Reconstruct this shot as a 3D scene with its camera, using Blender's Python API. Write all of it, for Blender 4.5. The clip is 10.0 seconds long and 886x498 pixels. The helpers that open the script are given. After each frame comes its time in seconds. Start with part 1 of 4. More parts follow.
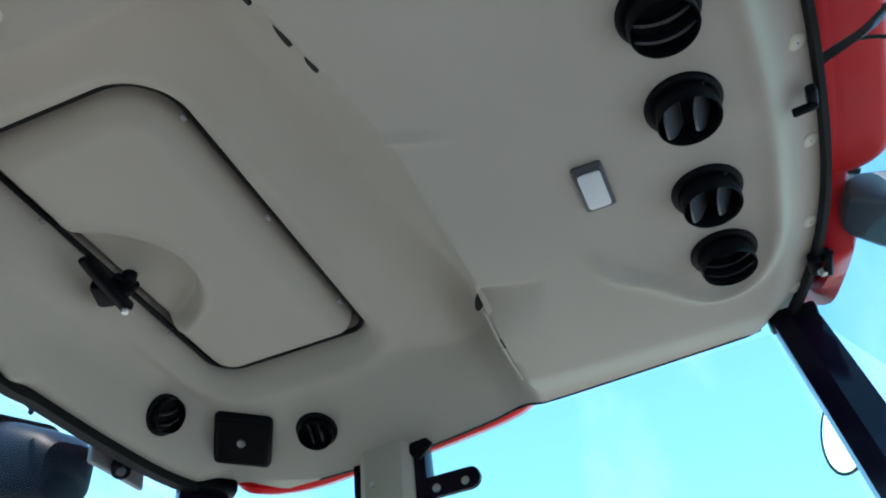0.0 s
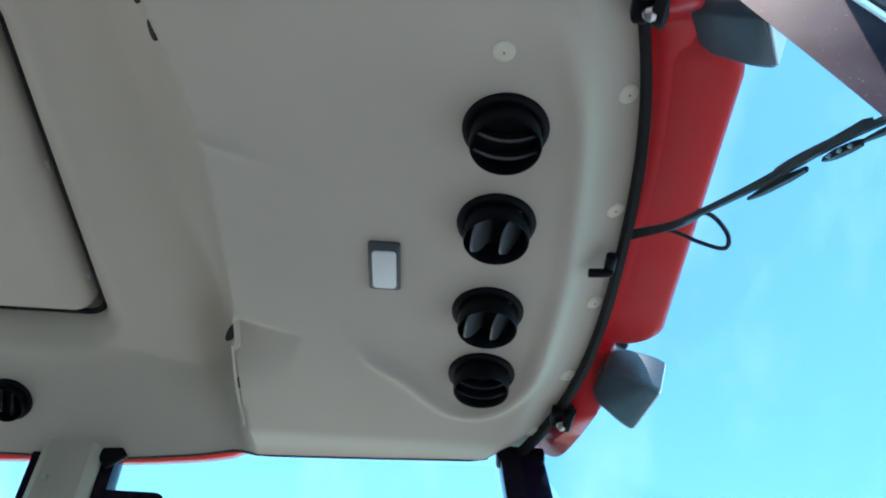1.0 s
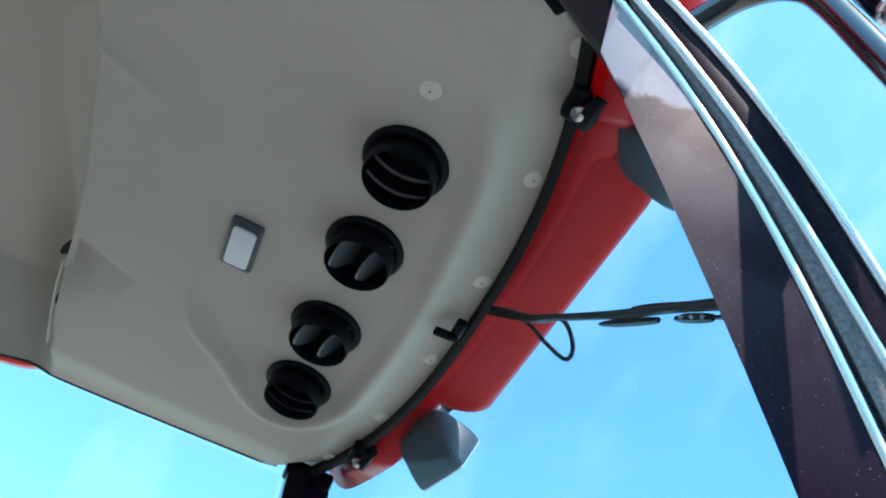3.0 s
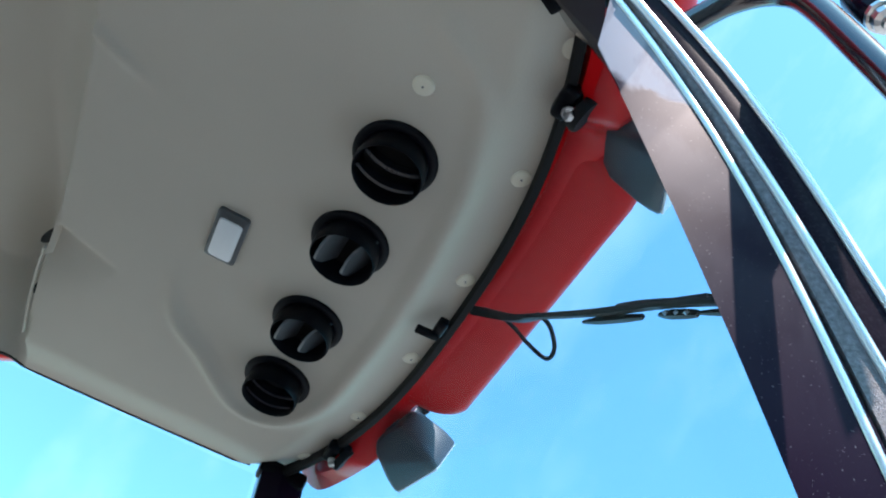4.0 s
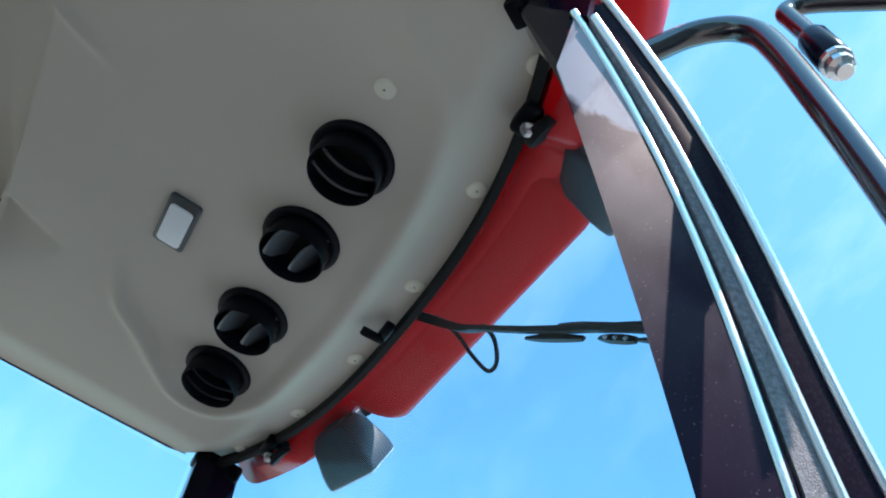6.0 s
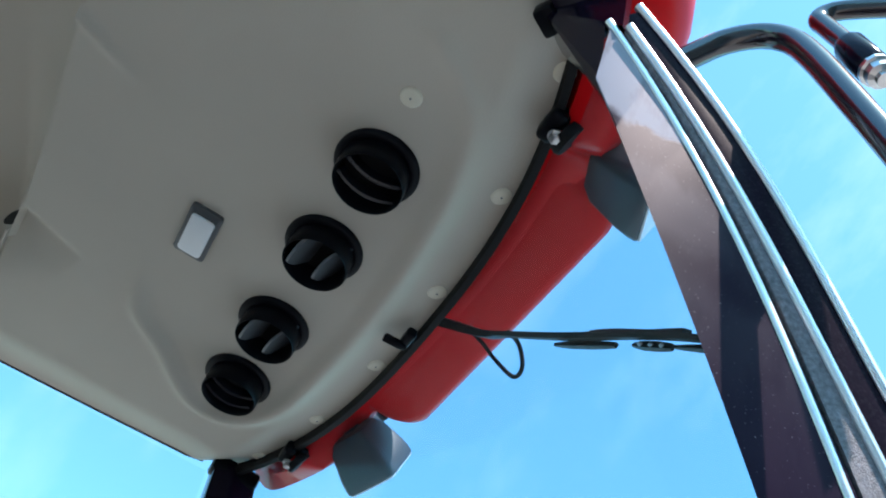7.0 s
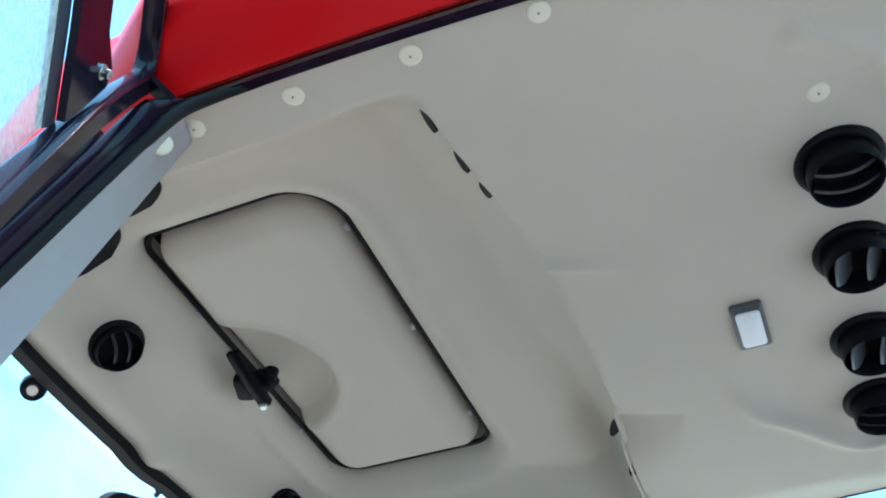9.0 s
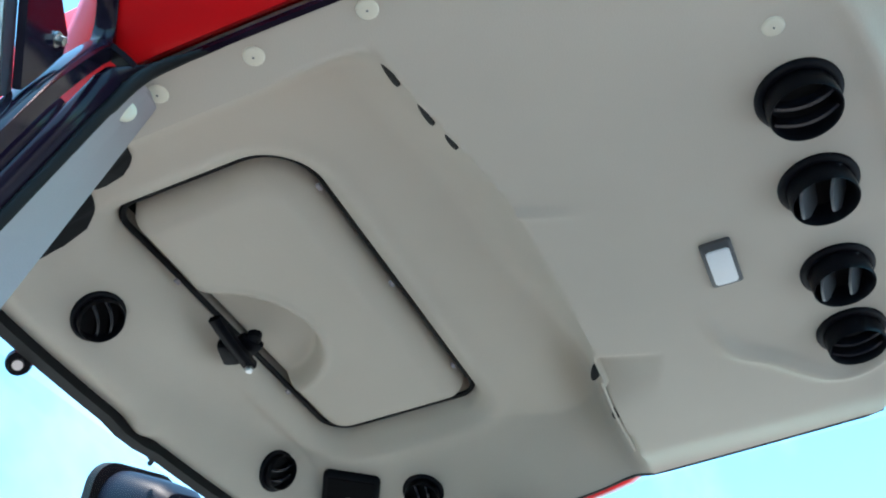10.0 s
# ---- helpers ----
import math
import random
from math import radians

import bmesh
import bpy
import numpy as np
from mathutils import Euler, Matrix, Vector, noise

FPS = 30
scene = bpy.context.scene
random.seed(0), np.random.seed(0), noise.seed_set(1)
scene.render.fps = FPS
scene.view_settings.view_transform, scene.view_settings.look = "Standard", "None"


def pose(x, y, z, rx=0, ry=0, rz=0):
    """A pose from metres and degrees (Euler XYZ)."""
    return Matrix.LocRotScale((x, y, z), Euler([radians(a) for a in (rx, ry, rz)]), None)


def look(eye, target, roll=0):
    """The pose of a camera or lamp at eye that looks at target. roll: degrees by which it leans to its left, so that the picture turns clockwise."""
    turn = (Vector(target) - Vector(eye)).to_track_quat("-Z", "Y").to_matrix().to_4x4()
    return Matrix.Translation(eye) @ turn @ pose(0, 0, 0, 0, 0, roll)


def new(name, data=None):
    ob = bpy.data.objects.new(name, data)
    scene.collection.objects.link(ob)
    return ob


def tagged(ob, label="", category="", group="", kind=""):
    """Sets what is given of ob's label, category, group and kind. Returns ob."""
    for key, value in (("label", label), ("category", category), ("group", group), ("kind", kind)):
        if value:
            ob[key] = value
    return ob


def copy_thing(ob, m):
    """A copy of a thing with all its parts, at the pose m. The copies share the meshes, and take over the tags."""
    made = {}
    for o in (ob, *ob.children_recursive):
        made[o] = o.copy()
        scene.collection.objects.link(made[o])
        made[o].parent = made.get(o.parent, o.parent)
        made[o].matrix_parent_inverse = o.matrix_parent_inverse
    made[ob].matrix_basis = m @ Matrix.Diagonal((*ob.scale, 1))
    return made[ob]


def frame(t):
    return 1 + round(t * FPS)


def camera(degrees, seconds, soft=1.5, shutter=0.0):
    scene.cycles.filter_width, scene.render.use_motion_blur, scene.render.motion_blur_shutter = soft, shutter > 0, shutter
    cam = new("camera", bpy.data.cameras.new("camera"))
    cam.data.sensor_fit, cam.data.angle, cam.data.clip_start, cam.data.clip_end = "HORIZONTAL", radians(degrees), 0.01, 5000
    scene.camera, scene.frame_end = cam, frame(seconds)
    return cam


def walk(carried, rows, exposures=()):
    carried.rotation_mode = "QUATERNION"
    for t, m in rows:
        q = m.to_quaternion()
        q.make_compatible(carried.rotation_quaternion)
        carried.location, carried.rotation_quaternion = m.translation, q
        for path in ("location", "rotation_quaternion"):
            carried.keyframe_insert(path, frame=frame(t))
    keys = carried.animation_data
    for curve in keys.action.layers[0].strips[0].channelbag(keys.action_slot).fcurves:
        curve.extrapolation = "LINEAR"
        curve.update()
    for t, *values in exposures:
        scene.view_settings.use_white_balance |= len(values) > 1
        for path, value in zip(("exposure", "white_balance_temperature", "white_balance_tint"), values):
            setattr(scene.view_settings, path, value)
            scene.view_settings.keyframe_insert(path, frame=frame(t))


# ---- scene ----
PATH = [
    (0, (1.042, 0.425, 1.404), (-0.398, -0.039, 2.712), -6.8),
    (0.2, (1.028, 0.444, 1.41), (-0.422, 0.097, 2.744), -3.7),
    (0.5, (1.011, 0.451, 1.452), (-0.449, 0.263, 2.806), 1.1),
    (0.7, (1.022, 0.471, 1.456), (-0.432, 0.311, 2.819), 3.5),
    (1, (1.011, 0.444, 1.444), (-0.431, 0.416, 2.828), 4.0),
    (1.5, (1.019, 0.48, 1.493), (-0.398, 0.561, 2.902), 11.7),
    (2, (1.023, 0.485, 1.511), (-0.349, 0.692, 2.951), 15.6),
    (2.5, (1.022, 0.49, 1.514), (-0.374, 0.674, 2.935), 19.5),
    (2.7, (1.019, 0.491, 1.509), (-0.38, 0.666, 2.928), 20.1),
    (3.8, (1.006, 0.506, 1.473), (-0.34, 0.659, 2.944), 22.5),
    (4, (0.998, 0.489, 1.468), (-0.344, 0.689, 2.938), 21.3),
    (4.5, (1.011, 0.485, 1.48), (-0.305, 0.728, 2.967), 19.4),
    (5, (1.01, 0.494, 1.481), (-0.298, 0.743, 2.974), 23.2),
    (5.5, (1.009, 0.5, 1.489), (-0.285, 0.768, 2.99), 24.5),
    (5.7, (1.01, 0.501, 1.486), (-0.296, 0.765, 2.978), 24.1),
    (6.8, (0.999, 0.489, 1.48), (-0.312, 0.762, 2.966), 23.1),
    (7, (0.997, 0.458, 1.479), (-0.309, 0.742, 2.968), 22.3),
    (7.5, (1.008, 0.43, 1.469), (-0.327, 0.593, 2.95), 23.1),
    (7.8, (1.013, 0.406, 1.452), (-0.321, 0.463, 2.941), 20.8),
    (8, (1.033, 0.376, 1.437), (-0.258, 0.328, 2.964), 19.9),
    (8.2, (1.057, 0.328, 1.421), (-0.21, 0.166, 2.959), 16.3),
    (8.5, (1.108, 0.315, 1.434), (-0.2, -0.005, 2.913), 8.3),
    (8.7, (1.110, 0.312, 1.434), (-0.167, -0.117, 2.915), 6.0),
    (9, (1.124, 0.34, 1.441), (-0.131, -0.232, 2.889), 2.1),
    (9.5, (1.125, 0.359, 1.437), (-0.176, -0.246, 2.831), 0.7),
    (10, (1.112, 0.364, 1.419), (-0.202, -0.211, 2.813), -1.5),
]
cam = camera(51.2, 10.0, soft=2.0)
EXPOSURES = [(t, stops + 0.07, 6750, 25) for t, stops in ((0, 1.60), (0.5, 1.80), (1, 1.66), (1.5, 1.64), (2, 1.56), (2.7, 1.47), (4.5, 1.42), (5.5, 1.27), (7, 1.32), (7.5, 1.54), (8, 1.80), (8.5, 2.16), (9, 2.30), (9.5, 2.22), (10, 2.20))]
walk(cam, [(t, look(eye, target, roll)) for t, eye, target, roll in PATH], EXPOSURES)

# ---- daylight ----
SUN_EL, SUN_AZ = 62.0, 72.0  # degrees up; degrees from +y towards +x
world = bpy.data.worlds.new("world")
scene.world = world
world.use_nodes = True
wn = world.node_tree
sky = wn.nodes.new("ShaderNodeTexSky")
sky.sky_type = "NISHITA"
sky.sun_disc = False
sky.sun_elevation, sky.sun_rotation = radians(SUN_EL), radians(SUN_AZ)
sky.air_density, sky.dust_density, sky.ozone_density = 1.0, 0.6, 1.5
wn.nodes["Background"].inputs["Strength"].default_value = 0.150
# clear deep-blue summer sky with a few thin wisps of cloud
tone = wn.nodes.new("ShaderNodeMix")
tone.data_type, tone.blend_type = "RGBA", "MULTIPLY"
tone.inputs["Factor"].default_value = 1.0
tone.inputs["B"].default_value = (0.55, 1.25, 1.20, 1)
wn.links.new(sky.outputs["Color"], tone.inputs["A"])
wco, wmap, wisp, wramp, cloud = (wn.nodes.new("ShaderNode" + k) for k in ("TexCoord", "Mapping", "TexNoise", "MapRange", "Mix"))
wmap.inputs["Scale"].default_value = (1.0, 2.6, 1.4)
wmap.inputs["Rotation"].default_value = (0.3, 0.2, 0.6)
wisp.inputs["Scale"].default_value, wisp.inputs["Detail"].default_value, wisp.inputs["Roughness"].default_value = 1.6, 7, 0.62
wramp.inputs["From Min"].default_value, wramp.inputs["From Max"].default_value, wramp.inputs["To Max"].default_value = 0.50, 0.80, 0.15
cloud.data_type = "RGBA"
cloud.inputs["B"].default_value = (6.5, 8.2, 8.8, 1)
wn.links.new(wco.outputs["Generated"], wmap.inputs["Vector"])
wn.links.new(wmap.outputs[0], wisp.inputs["Vector"])
wn.links.new(wisp.outputs["Fac"], wramp.inputs["Value"])
wn.links.new(wramp.outputs[0], cloud.inputs["Factor"])
wn.links.new(tone.outputs["Result"], cloud.inputs["A"])
wn.links.new(cloud.outputs["Result"], wn.nodes["Background"].inputs["Color"])
sun_data = bpy.data.lights.new("sun", "SUN")
sun_data.energy, sun_data.angle, sun_data.color = 2.75, radians(0.53), (1.0, 0.95, 0.88)
sun = new("sun", sun_data)
_d = Vector((math.sin(radians(SUN_AZ)) * math.cos(radians(SUN_EL)), math.cos(radians(SUN_AZ)) * math.cos(radians(SUN_EL)), math.sin(radians(SUN_EL))))
sun.matrix_world = look(_d * 20, (0, 0, 0))


# ---- materials ----
def material(name, color, rough=0.5, metal=0.0, vary=0.06, scale=6.0, grain=300.0, bump=0.05, coat=0.0, spec=0.5, dirt=None, dirt_amount=0.0):
    """A surface with broad tone variation, fine grain and relief."""
    m = bpy.data.materials.new(name)
    m.use_nodes = True
    n, l = m.node_tree.nodes, m.node_tree.links
    b = n["Principled BSDF"]
    co = n.new("ShaderNodeTexCoord")
    big = n.new("ShaderNodeTexNoise")
    big.inputs["Scale"].default_value, big.inputs["Detail"].default_value = scale, 4
    fine = n.new("ShaderNodeTexNoise")
    fine.inputs["Scale"].default_value, fine.inputs["Detail"].default_value = grain, 2
    l.new(co.outputs["Object"], big.inputs["Vector"])
    l.new(co.outputs["Object"], fine.inputs["Vector"])
    ramp = n.new("ShaderNodeMapRange")
    ramp.inputs["From Min"].default_value, ramp.inputs["From Max"].default_value = 0.3, 0.7
    ramp.inputs["To Min"].default_value, ramp.inputs["To Max"].default_value = 1 - vary, 1 + vary
    l.new(big.outputs["Fac"], ramp.inputs["Value"])
    fr = n.new("ShaderNodeMapRange")
    fr.inputs["To Min"].default_value, fr.inputs["To Max"].default_value = 1 - vary * 0.6, 1 + vary * 0.6
    l.new(fine.outputs["Fac"], fr.inputs["Value"])
    mul = n.new("ShaderNodeMath")
    mul.operation = "MULTIPLY"
    l.new(ramp.outputs[0], mul.inputs[0])
    l.new(fr.outputs[0], mul.inputs[1])
    hsv = n.new("ShaderNodeHueSaturation")
    hsv.inputs["Color"].default_value = (*color, 1)
    l.new(mul.outputs[0], hsv.inputs["Value"])
    out = hsv.outputs["Color"]
    if dirt:
        spots = n.new("ShaderNodeTexNoise")
        spots.inputs["Scale"].default_value, spots.inputs["Detail"].default_value = scale * 3, 8
        l.new(co.outputs["Object"], spots.inputs["Vector"])
        sr = n.new("ShaderNodeMapRange")
        sr.inputs["From Min"].default_value, sr.inputs["From Max"].default_value = 0.5, 0.75
        sr.inputs["To Max"].default_value = dirt_amount
        l.new(spots.outputs["Fac"], sr.inputs["Value"])
        mix = n.new("ShaderNodeMix")
        mix.data_type = "RGBA"
        mix.inputs["B"].default_value = (*dirt, 1)
        l.new(sr.outputs[0], mix.inputs["Factor"])
        l.new(out, mix.inputs["A"])
        out = mix.outputs["Result"]
    l.new(out, b.inputs["Base Color"])
    rr = n.new("ShaderNodeMapRange")
    rr.inputs["To Min"].default_value, rr.inputs["To Max"].default_value = max(rough * 0.85, 0.02), min(rough * 1.15, 1)
    l.new(big.outputs["Fac"], rr.inputs["Value"])
    l.new(rr.outputs[0], b.inputs["Roughness"])
    b.inputs["Metallic"].default_value = metal
    b.inputs["Specular IOR Level"].default_value = spec
    b.inputs["Coat Weight"].default_value = coat
    b.inputs["Coat Roughness"].default_value = 0.04
    if bump:
        bp = n.new("ShaderNodeBump")
        bp.inputs["Strength"].default_value, bp.inputs["Distance"].default_value = bump, 0.002
        l.new(fine.outputs["Fac"], bp.inputs["Height"])
        l.new(bp.outputs["Normal"], b.inputs["Normal"])
    return m


def glass_material(name, tint=(0.93, 0.98, 0.97), rough=0.0, haze=0.0, ior=1.3):
    """Thin window glass: a clear sheet with a mirror gloss that grows at grazing angles."""
    m = bpy.data.materials.new(name)
    m.use_nodes = True
    n, l = m.node_tree.nodes, m.node_tree.links
    n.remove(n["Principled BSDF"])
    clear, gloss, mix, fres = n.new("ShaderNodeBsdfTransparent"), n.new("ShaderNodeBsdfGlossy"), n.new("ShaderNodeMixShader"), n.new("ShaderNodeFresnel")
    clear.inputs["Color"].default_value = (*tint, 1)
    gloss.inputs["Roughness"].default_value = rough
    fres.inputs["IOR"].default_value = ior
    l.new(fres.outputs[0], mix.inputs[0])
    l.new(clear.outputs[0], mix.inputs[1])
    l.new(gloss.outputs[0], mix.inputs[2])
    out = mix.outputs[0]
    if haze:  # an even milky layer that puts haze over the view through the glass
        milky, veil = n.new("ShaderNodeBsdfDiffuse"), n.new("ShaderNodeMixShader")
        milky.inputs["Color"].default_value = (0.72, 0.72, 0.70, 1)
        veil.inputs[0].default_value = haze
        l.new(out, veil.inputs[1])
        l.new(milky.outputs[0], veil.inputs[2])
        out = veil.outputs[0]
    l.new(out, n["Material Output"].inputs["Surface"])
    return m


LINER = material("liner_plastic", (0.520, 0.460, 0.388), 0.62, vary=0.05, scale=3.0, grain=420, bump=0.15, spec=0.35)
TRIM = material("grey_trim", (0.29, 0.255, 0.275), 0.5, vary=0.04, grain=400, bump=0.1)
BLACK = material("black_plastic", (0.0032, 0.0036, 0.0060), 0.38, vary=0.12, grain=500, bump=0.06, spec=0.11)
RUBBER = material("black_rubber", (0.006, 0.006, 0.007), 0.6, vary=0.15, grain=600, bump=0.1, spec=0.2)
GLOSS_BLACK = material("black_paint", (0.009, 0.005, 0.013), 0.12, vary=0.15, grain=350, bump=0.012, spec=0.12, dirt=(0.05, 0.05, 0.055), dirt_amount=0.12)
RED = material("red_paint", (0.64, 0.007, 0.009), 0.30, vary=0.05, scale=2.5, grain=200, bump=0.02, coat=0.03, spec=0.08)
WHITE = material("cream_plastic", (0.74, 0.68, 0.55), 0.45, vary=0.03, grain=300, bump=0.04)
LENS = material("frosted_lens", (0.80, 0.82, 0.84), 0.25, vary=0.03, grain=150, bump=0.2)
INTERIOR = material("dark_interior", (0.035, 0.036, 0.038), 0.7, vary=0.15, grain=200, bump=0.1)
GREY_LENS = material("grey_bezel", (0.07, 0.075, 0.08), 0.4, vary=0.05, grain=300, bump=0.05)
ZINC = material("zinc_bolt", (0.62, 0.63, 0.64), 0.28, metal=1.0, vary=0.08, grain=300, bump=0.1)
LAMP_GREY = material("lamp_housing", (0.024, 0.032, 0.043), 0.40, vary=0.08, grain=300, bump=0.02)
GRAVEL = material("gravel", (0.31, 0.285, 0.25), 0.9, vary=0.25, scale=0.8, grain=60, bump=0.6)
DUSTY = bpy.data.materials.new("dusty_glass")
DUSTY.use_nodes = True
_n, _l = DUSTY.node_tree.nodes, DUSTY.node_tree.links
_co, _no, _mr, _tr, _mx = (_n.new("ShaderNode" + k) for k in ("TexCoord", "TexNoise", "MapRange", "BsdfTransparent", "MixShader"))
_no.inputs["Scale"].default_value, _no.inputs["Detail"].default_value = 140, 6
_mr.inputs["From Min"].default_value, _mr.inputs["From Max"].default_value = 0.35, 0.75
_mr.inputs["To Min"].default_value, _mr.inputs["To Max"].default_value = 0.45, 0.9
_tr.inputs["Color"].default_value = (0.75, 0.83, 0.86, 1)
_n["Principled BSDF"].inputs["Base Color"].default_value = (0.72, 0.76, 0.78, 1)
_n["Principled BSDF"].inputs["Roughness"].default_value = 0.25
_l.new(_co.outputs["Object"], _no.inputs["Vector"])
_l.new(_no.outputs["Fac"], _mr.inputs["Value"])
_l.new(_mr.outputs[0], _mx.inputs[0])
_l.new(_tr.outputs[0], _mx.inputs[1])
_l.new(_n["Principled BSDF"].outputs[0], _mx.inputs[2])
_l.new(_mx.outputs[0], _n["Material Output"].inputs["Surface"])
LAMP_DARK = material("dark_lamp_housing", (0.006, 0.012, 0.026), 0.45, vary=0.1, grain=300, bump=0.0, spec=0.15)
GLASS = glass_material("window_glass", (0.86, 0.93, 0.91))
SCREEN_GLASS = glass_material("windscreen_glass", (0.64, 0.81, 0.92), haze=0.035, ior=1.12)


def dust_sheen_paint(name):
    """Glossy dark paint with flecks of dust. A pale reflection is painted in at the pillar's head and a dark band below
    it, blotched and streaked further down.
    """
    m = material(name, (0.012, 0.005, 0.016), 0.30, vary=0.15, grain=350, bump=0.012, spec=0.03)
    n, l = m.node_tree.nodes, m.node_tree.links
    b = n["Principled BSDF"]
    co, sep, warp, swirl, height, bands, blot, patch, veil, speck, fleck, both = (n.new("ShaderNode" + k) for k in ("TexCoord", "SeparateXYZ", "TexNoise", "Math", "Math", "ValToRGB", "TexNoise", "MapRange", "Math", "TexNoise", "MapRange", "Math"))
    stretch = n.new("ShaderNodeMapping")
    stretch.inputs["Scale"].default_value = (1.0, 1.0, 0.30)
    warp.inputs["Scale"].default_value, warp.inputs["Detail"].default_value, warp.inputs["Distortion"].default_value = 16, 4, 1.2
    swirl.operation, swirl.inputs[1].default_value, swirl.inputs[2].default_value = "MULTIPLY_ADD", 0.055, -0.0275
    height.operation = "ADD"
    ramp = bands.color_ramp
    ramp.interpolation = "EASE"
    # tone painted by height: pale reflection at the head, dark band under it
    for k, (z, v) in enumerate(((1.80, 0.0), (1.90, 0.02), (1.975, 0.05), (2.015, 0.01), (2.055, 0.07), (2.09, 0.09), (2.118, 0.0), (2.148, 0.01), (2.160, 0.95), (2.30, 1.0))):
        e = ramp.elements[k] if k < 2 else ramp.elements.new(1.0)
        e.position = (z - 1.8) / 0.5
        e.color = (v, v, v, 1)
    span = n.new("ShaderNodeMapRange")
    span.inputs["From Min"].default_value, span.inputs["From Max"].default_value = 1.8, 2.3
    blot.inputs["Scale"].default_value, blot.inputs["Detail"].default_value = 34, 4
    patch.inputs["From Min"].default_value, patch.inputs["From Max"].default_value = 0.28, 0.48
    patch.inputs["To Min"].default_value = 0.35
    veil.operation, both.operation = "MULTIPLY", "MAXIMUM"
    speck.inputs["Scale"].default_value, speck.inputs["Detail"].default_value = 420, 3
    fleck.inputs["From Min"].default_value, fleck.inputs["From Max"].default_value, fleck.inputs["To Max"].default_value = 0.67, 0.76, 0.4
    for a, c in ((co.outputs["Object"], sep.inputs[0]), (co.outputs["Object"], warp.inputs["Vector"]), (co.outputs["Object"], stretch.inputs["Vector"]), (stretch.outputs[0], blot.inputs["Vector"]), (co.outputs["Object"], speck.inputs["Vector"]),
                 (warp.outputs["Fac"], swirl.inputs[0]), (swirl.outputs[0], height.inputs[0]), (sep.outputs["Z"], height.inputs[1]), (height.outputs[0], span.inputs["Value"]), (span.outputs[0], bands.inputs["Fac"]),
                 (blot.outputs["Fac"], patch.inputs["Value"]), (bands.outputs["Color"], veil.inputs[0]), (patch.outputs[0], veil.inputs[1]), (speck.outputs["Fac"], fleck.inputs["Value"]), (veil.outputs[0], both.inputs[0]), (fleck.outputs[0], both.inputs[1])):
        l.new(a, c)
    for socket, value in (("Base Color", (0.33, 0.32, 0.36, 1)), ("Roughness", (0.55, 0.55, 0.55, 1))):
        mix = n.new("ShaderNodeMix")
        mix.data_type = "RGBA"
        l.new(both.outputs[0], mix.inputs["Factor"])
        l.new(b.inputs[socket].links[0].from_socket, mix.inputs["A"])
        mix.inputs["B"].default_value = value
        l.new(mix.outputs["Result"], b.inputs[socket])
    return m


PILLAR_PAINT = dust_sheen_paint("dust_sheen_black")
SEAL = material("speckled_seal", (0.17, 0.17, 0.185), 0.5, vary=0.35, scale=260, grain=700, bump=0.4, spec=0.3)
EDGE_PAINT = material("speckled_black_paint", (0.012, 0.007, 0.014), 0.3, vary=0.15, grain=350, bump=0.02, spec=0.02, scale=110, dirt=(0.11, 0.10, 0.115), dirt_amount=0.14)
# base colour brightened so that the rolled edges carry the sun glint
EDGE_GLINT = material("bright_edge_metal", (0.80, 0.80, 0.82), 0.30, metal=0.85, vary=0.12, grain=350, bump=0.01, spec=0.8)
TUBE_PAINT = material("black_tube_paint", (0.012, 0.008, 0.013), 0.20, vary=0.12, grain=350, bump=0.006, spec=0.9, coat=0.35)


# ---- mesh helpers ----
def part(name, bm, mat, parent=None, label="", smooth=None, facing=None):
    """Links a bmesh as one mesh object, under a thing or a part. facing: the side to which a single sheet turns its face."""
    me = bpy.data.meshes.new(name)
    bmesh.ops.recalc_face_normals(bm, faces=bm.faces)
    if facing:
        bm.normal_update()
        bmesh.ops.reverse_faces(bm, faces=[f for f in bm.faces if f.normal.dot(Vector(facing)) < 0])
    bm.to_mesh(me)
    bm.free()
    me.materials.append(mat)
    if smooth is not None:
        for p in me.polygons:
            p.use_smooth = True
        me.set_sharp_from_angle(angle=radians(smooth))
    ob = new(name, me)
    if parent:
        ob.parent = parent
    if label:
        ob["label"] = label
    return ob


def thing(name, m, label, category, group="", kind=""):
    ob = new(name)
    ob.empty_display_size = 0.05
    ob.matrix_world = m
    return tagged(ob, label, category, group, kind)


def box(sx, sy, sz, at=(0, 0, 0), bevel=0.0, turn=None, seg=2):
    bm = bmesh.new()
    bmesh.ops.create_cube(bm, size=1.0, matrix=Matrix.Diagonal((sx, sy, sz, 1)))
    if bevel:
        bmesh.ops.bevel(bm, geom=bm.edges[:], offset=bevel, segments=seg, affect="EDGES", profile=0.5)
    bm.transform(Matrix.Translation(at) @ (turn or Matrix.Identity(4)))
    return bm


def join(*bms):
    out = bms[0]
    for b in bms[1:]:
        me = bpy.data.meshes.new("tmp")
        b.to_mesh(me)
        b.free()
        out.from_mesh(me)
        bpy.data.meshes.remove(me)
    return out


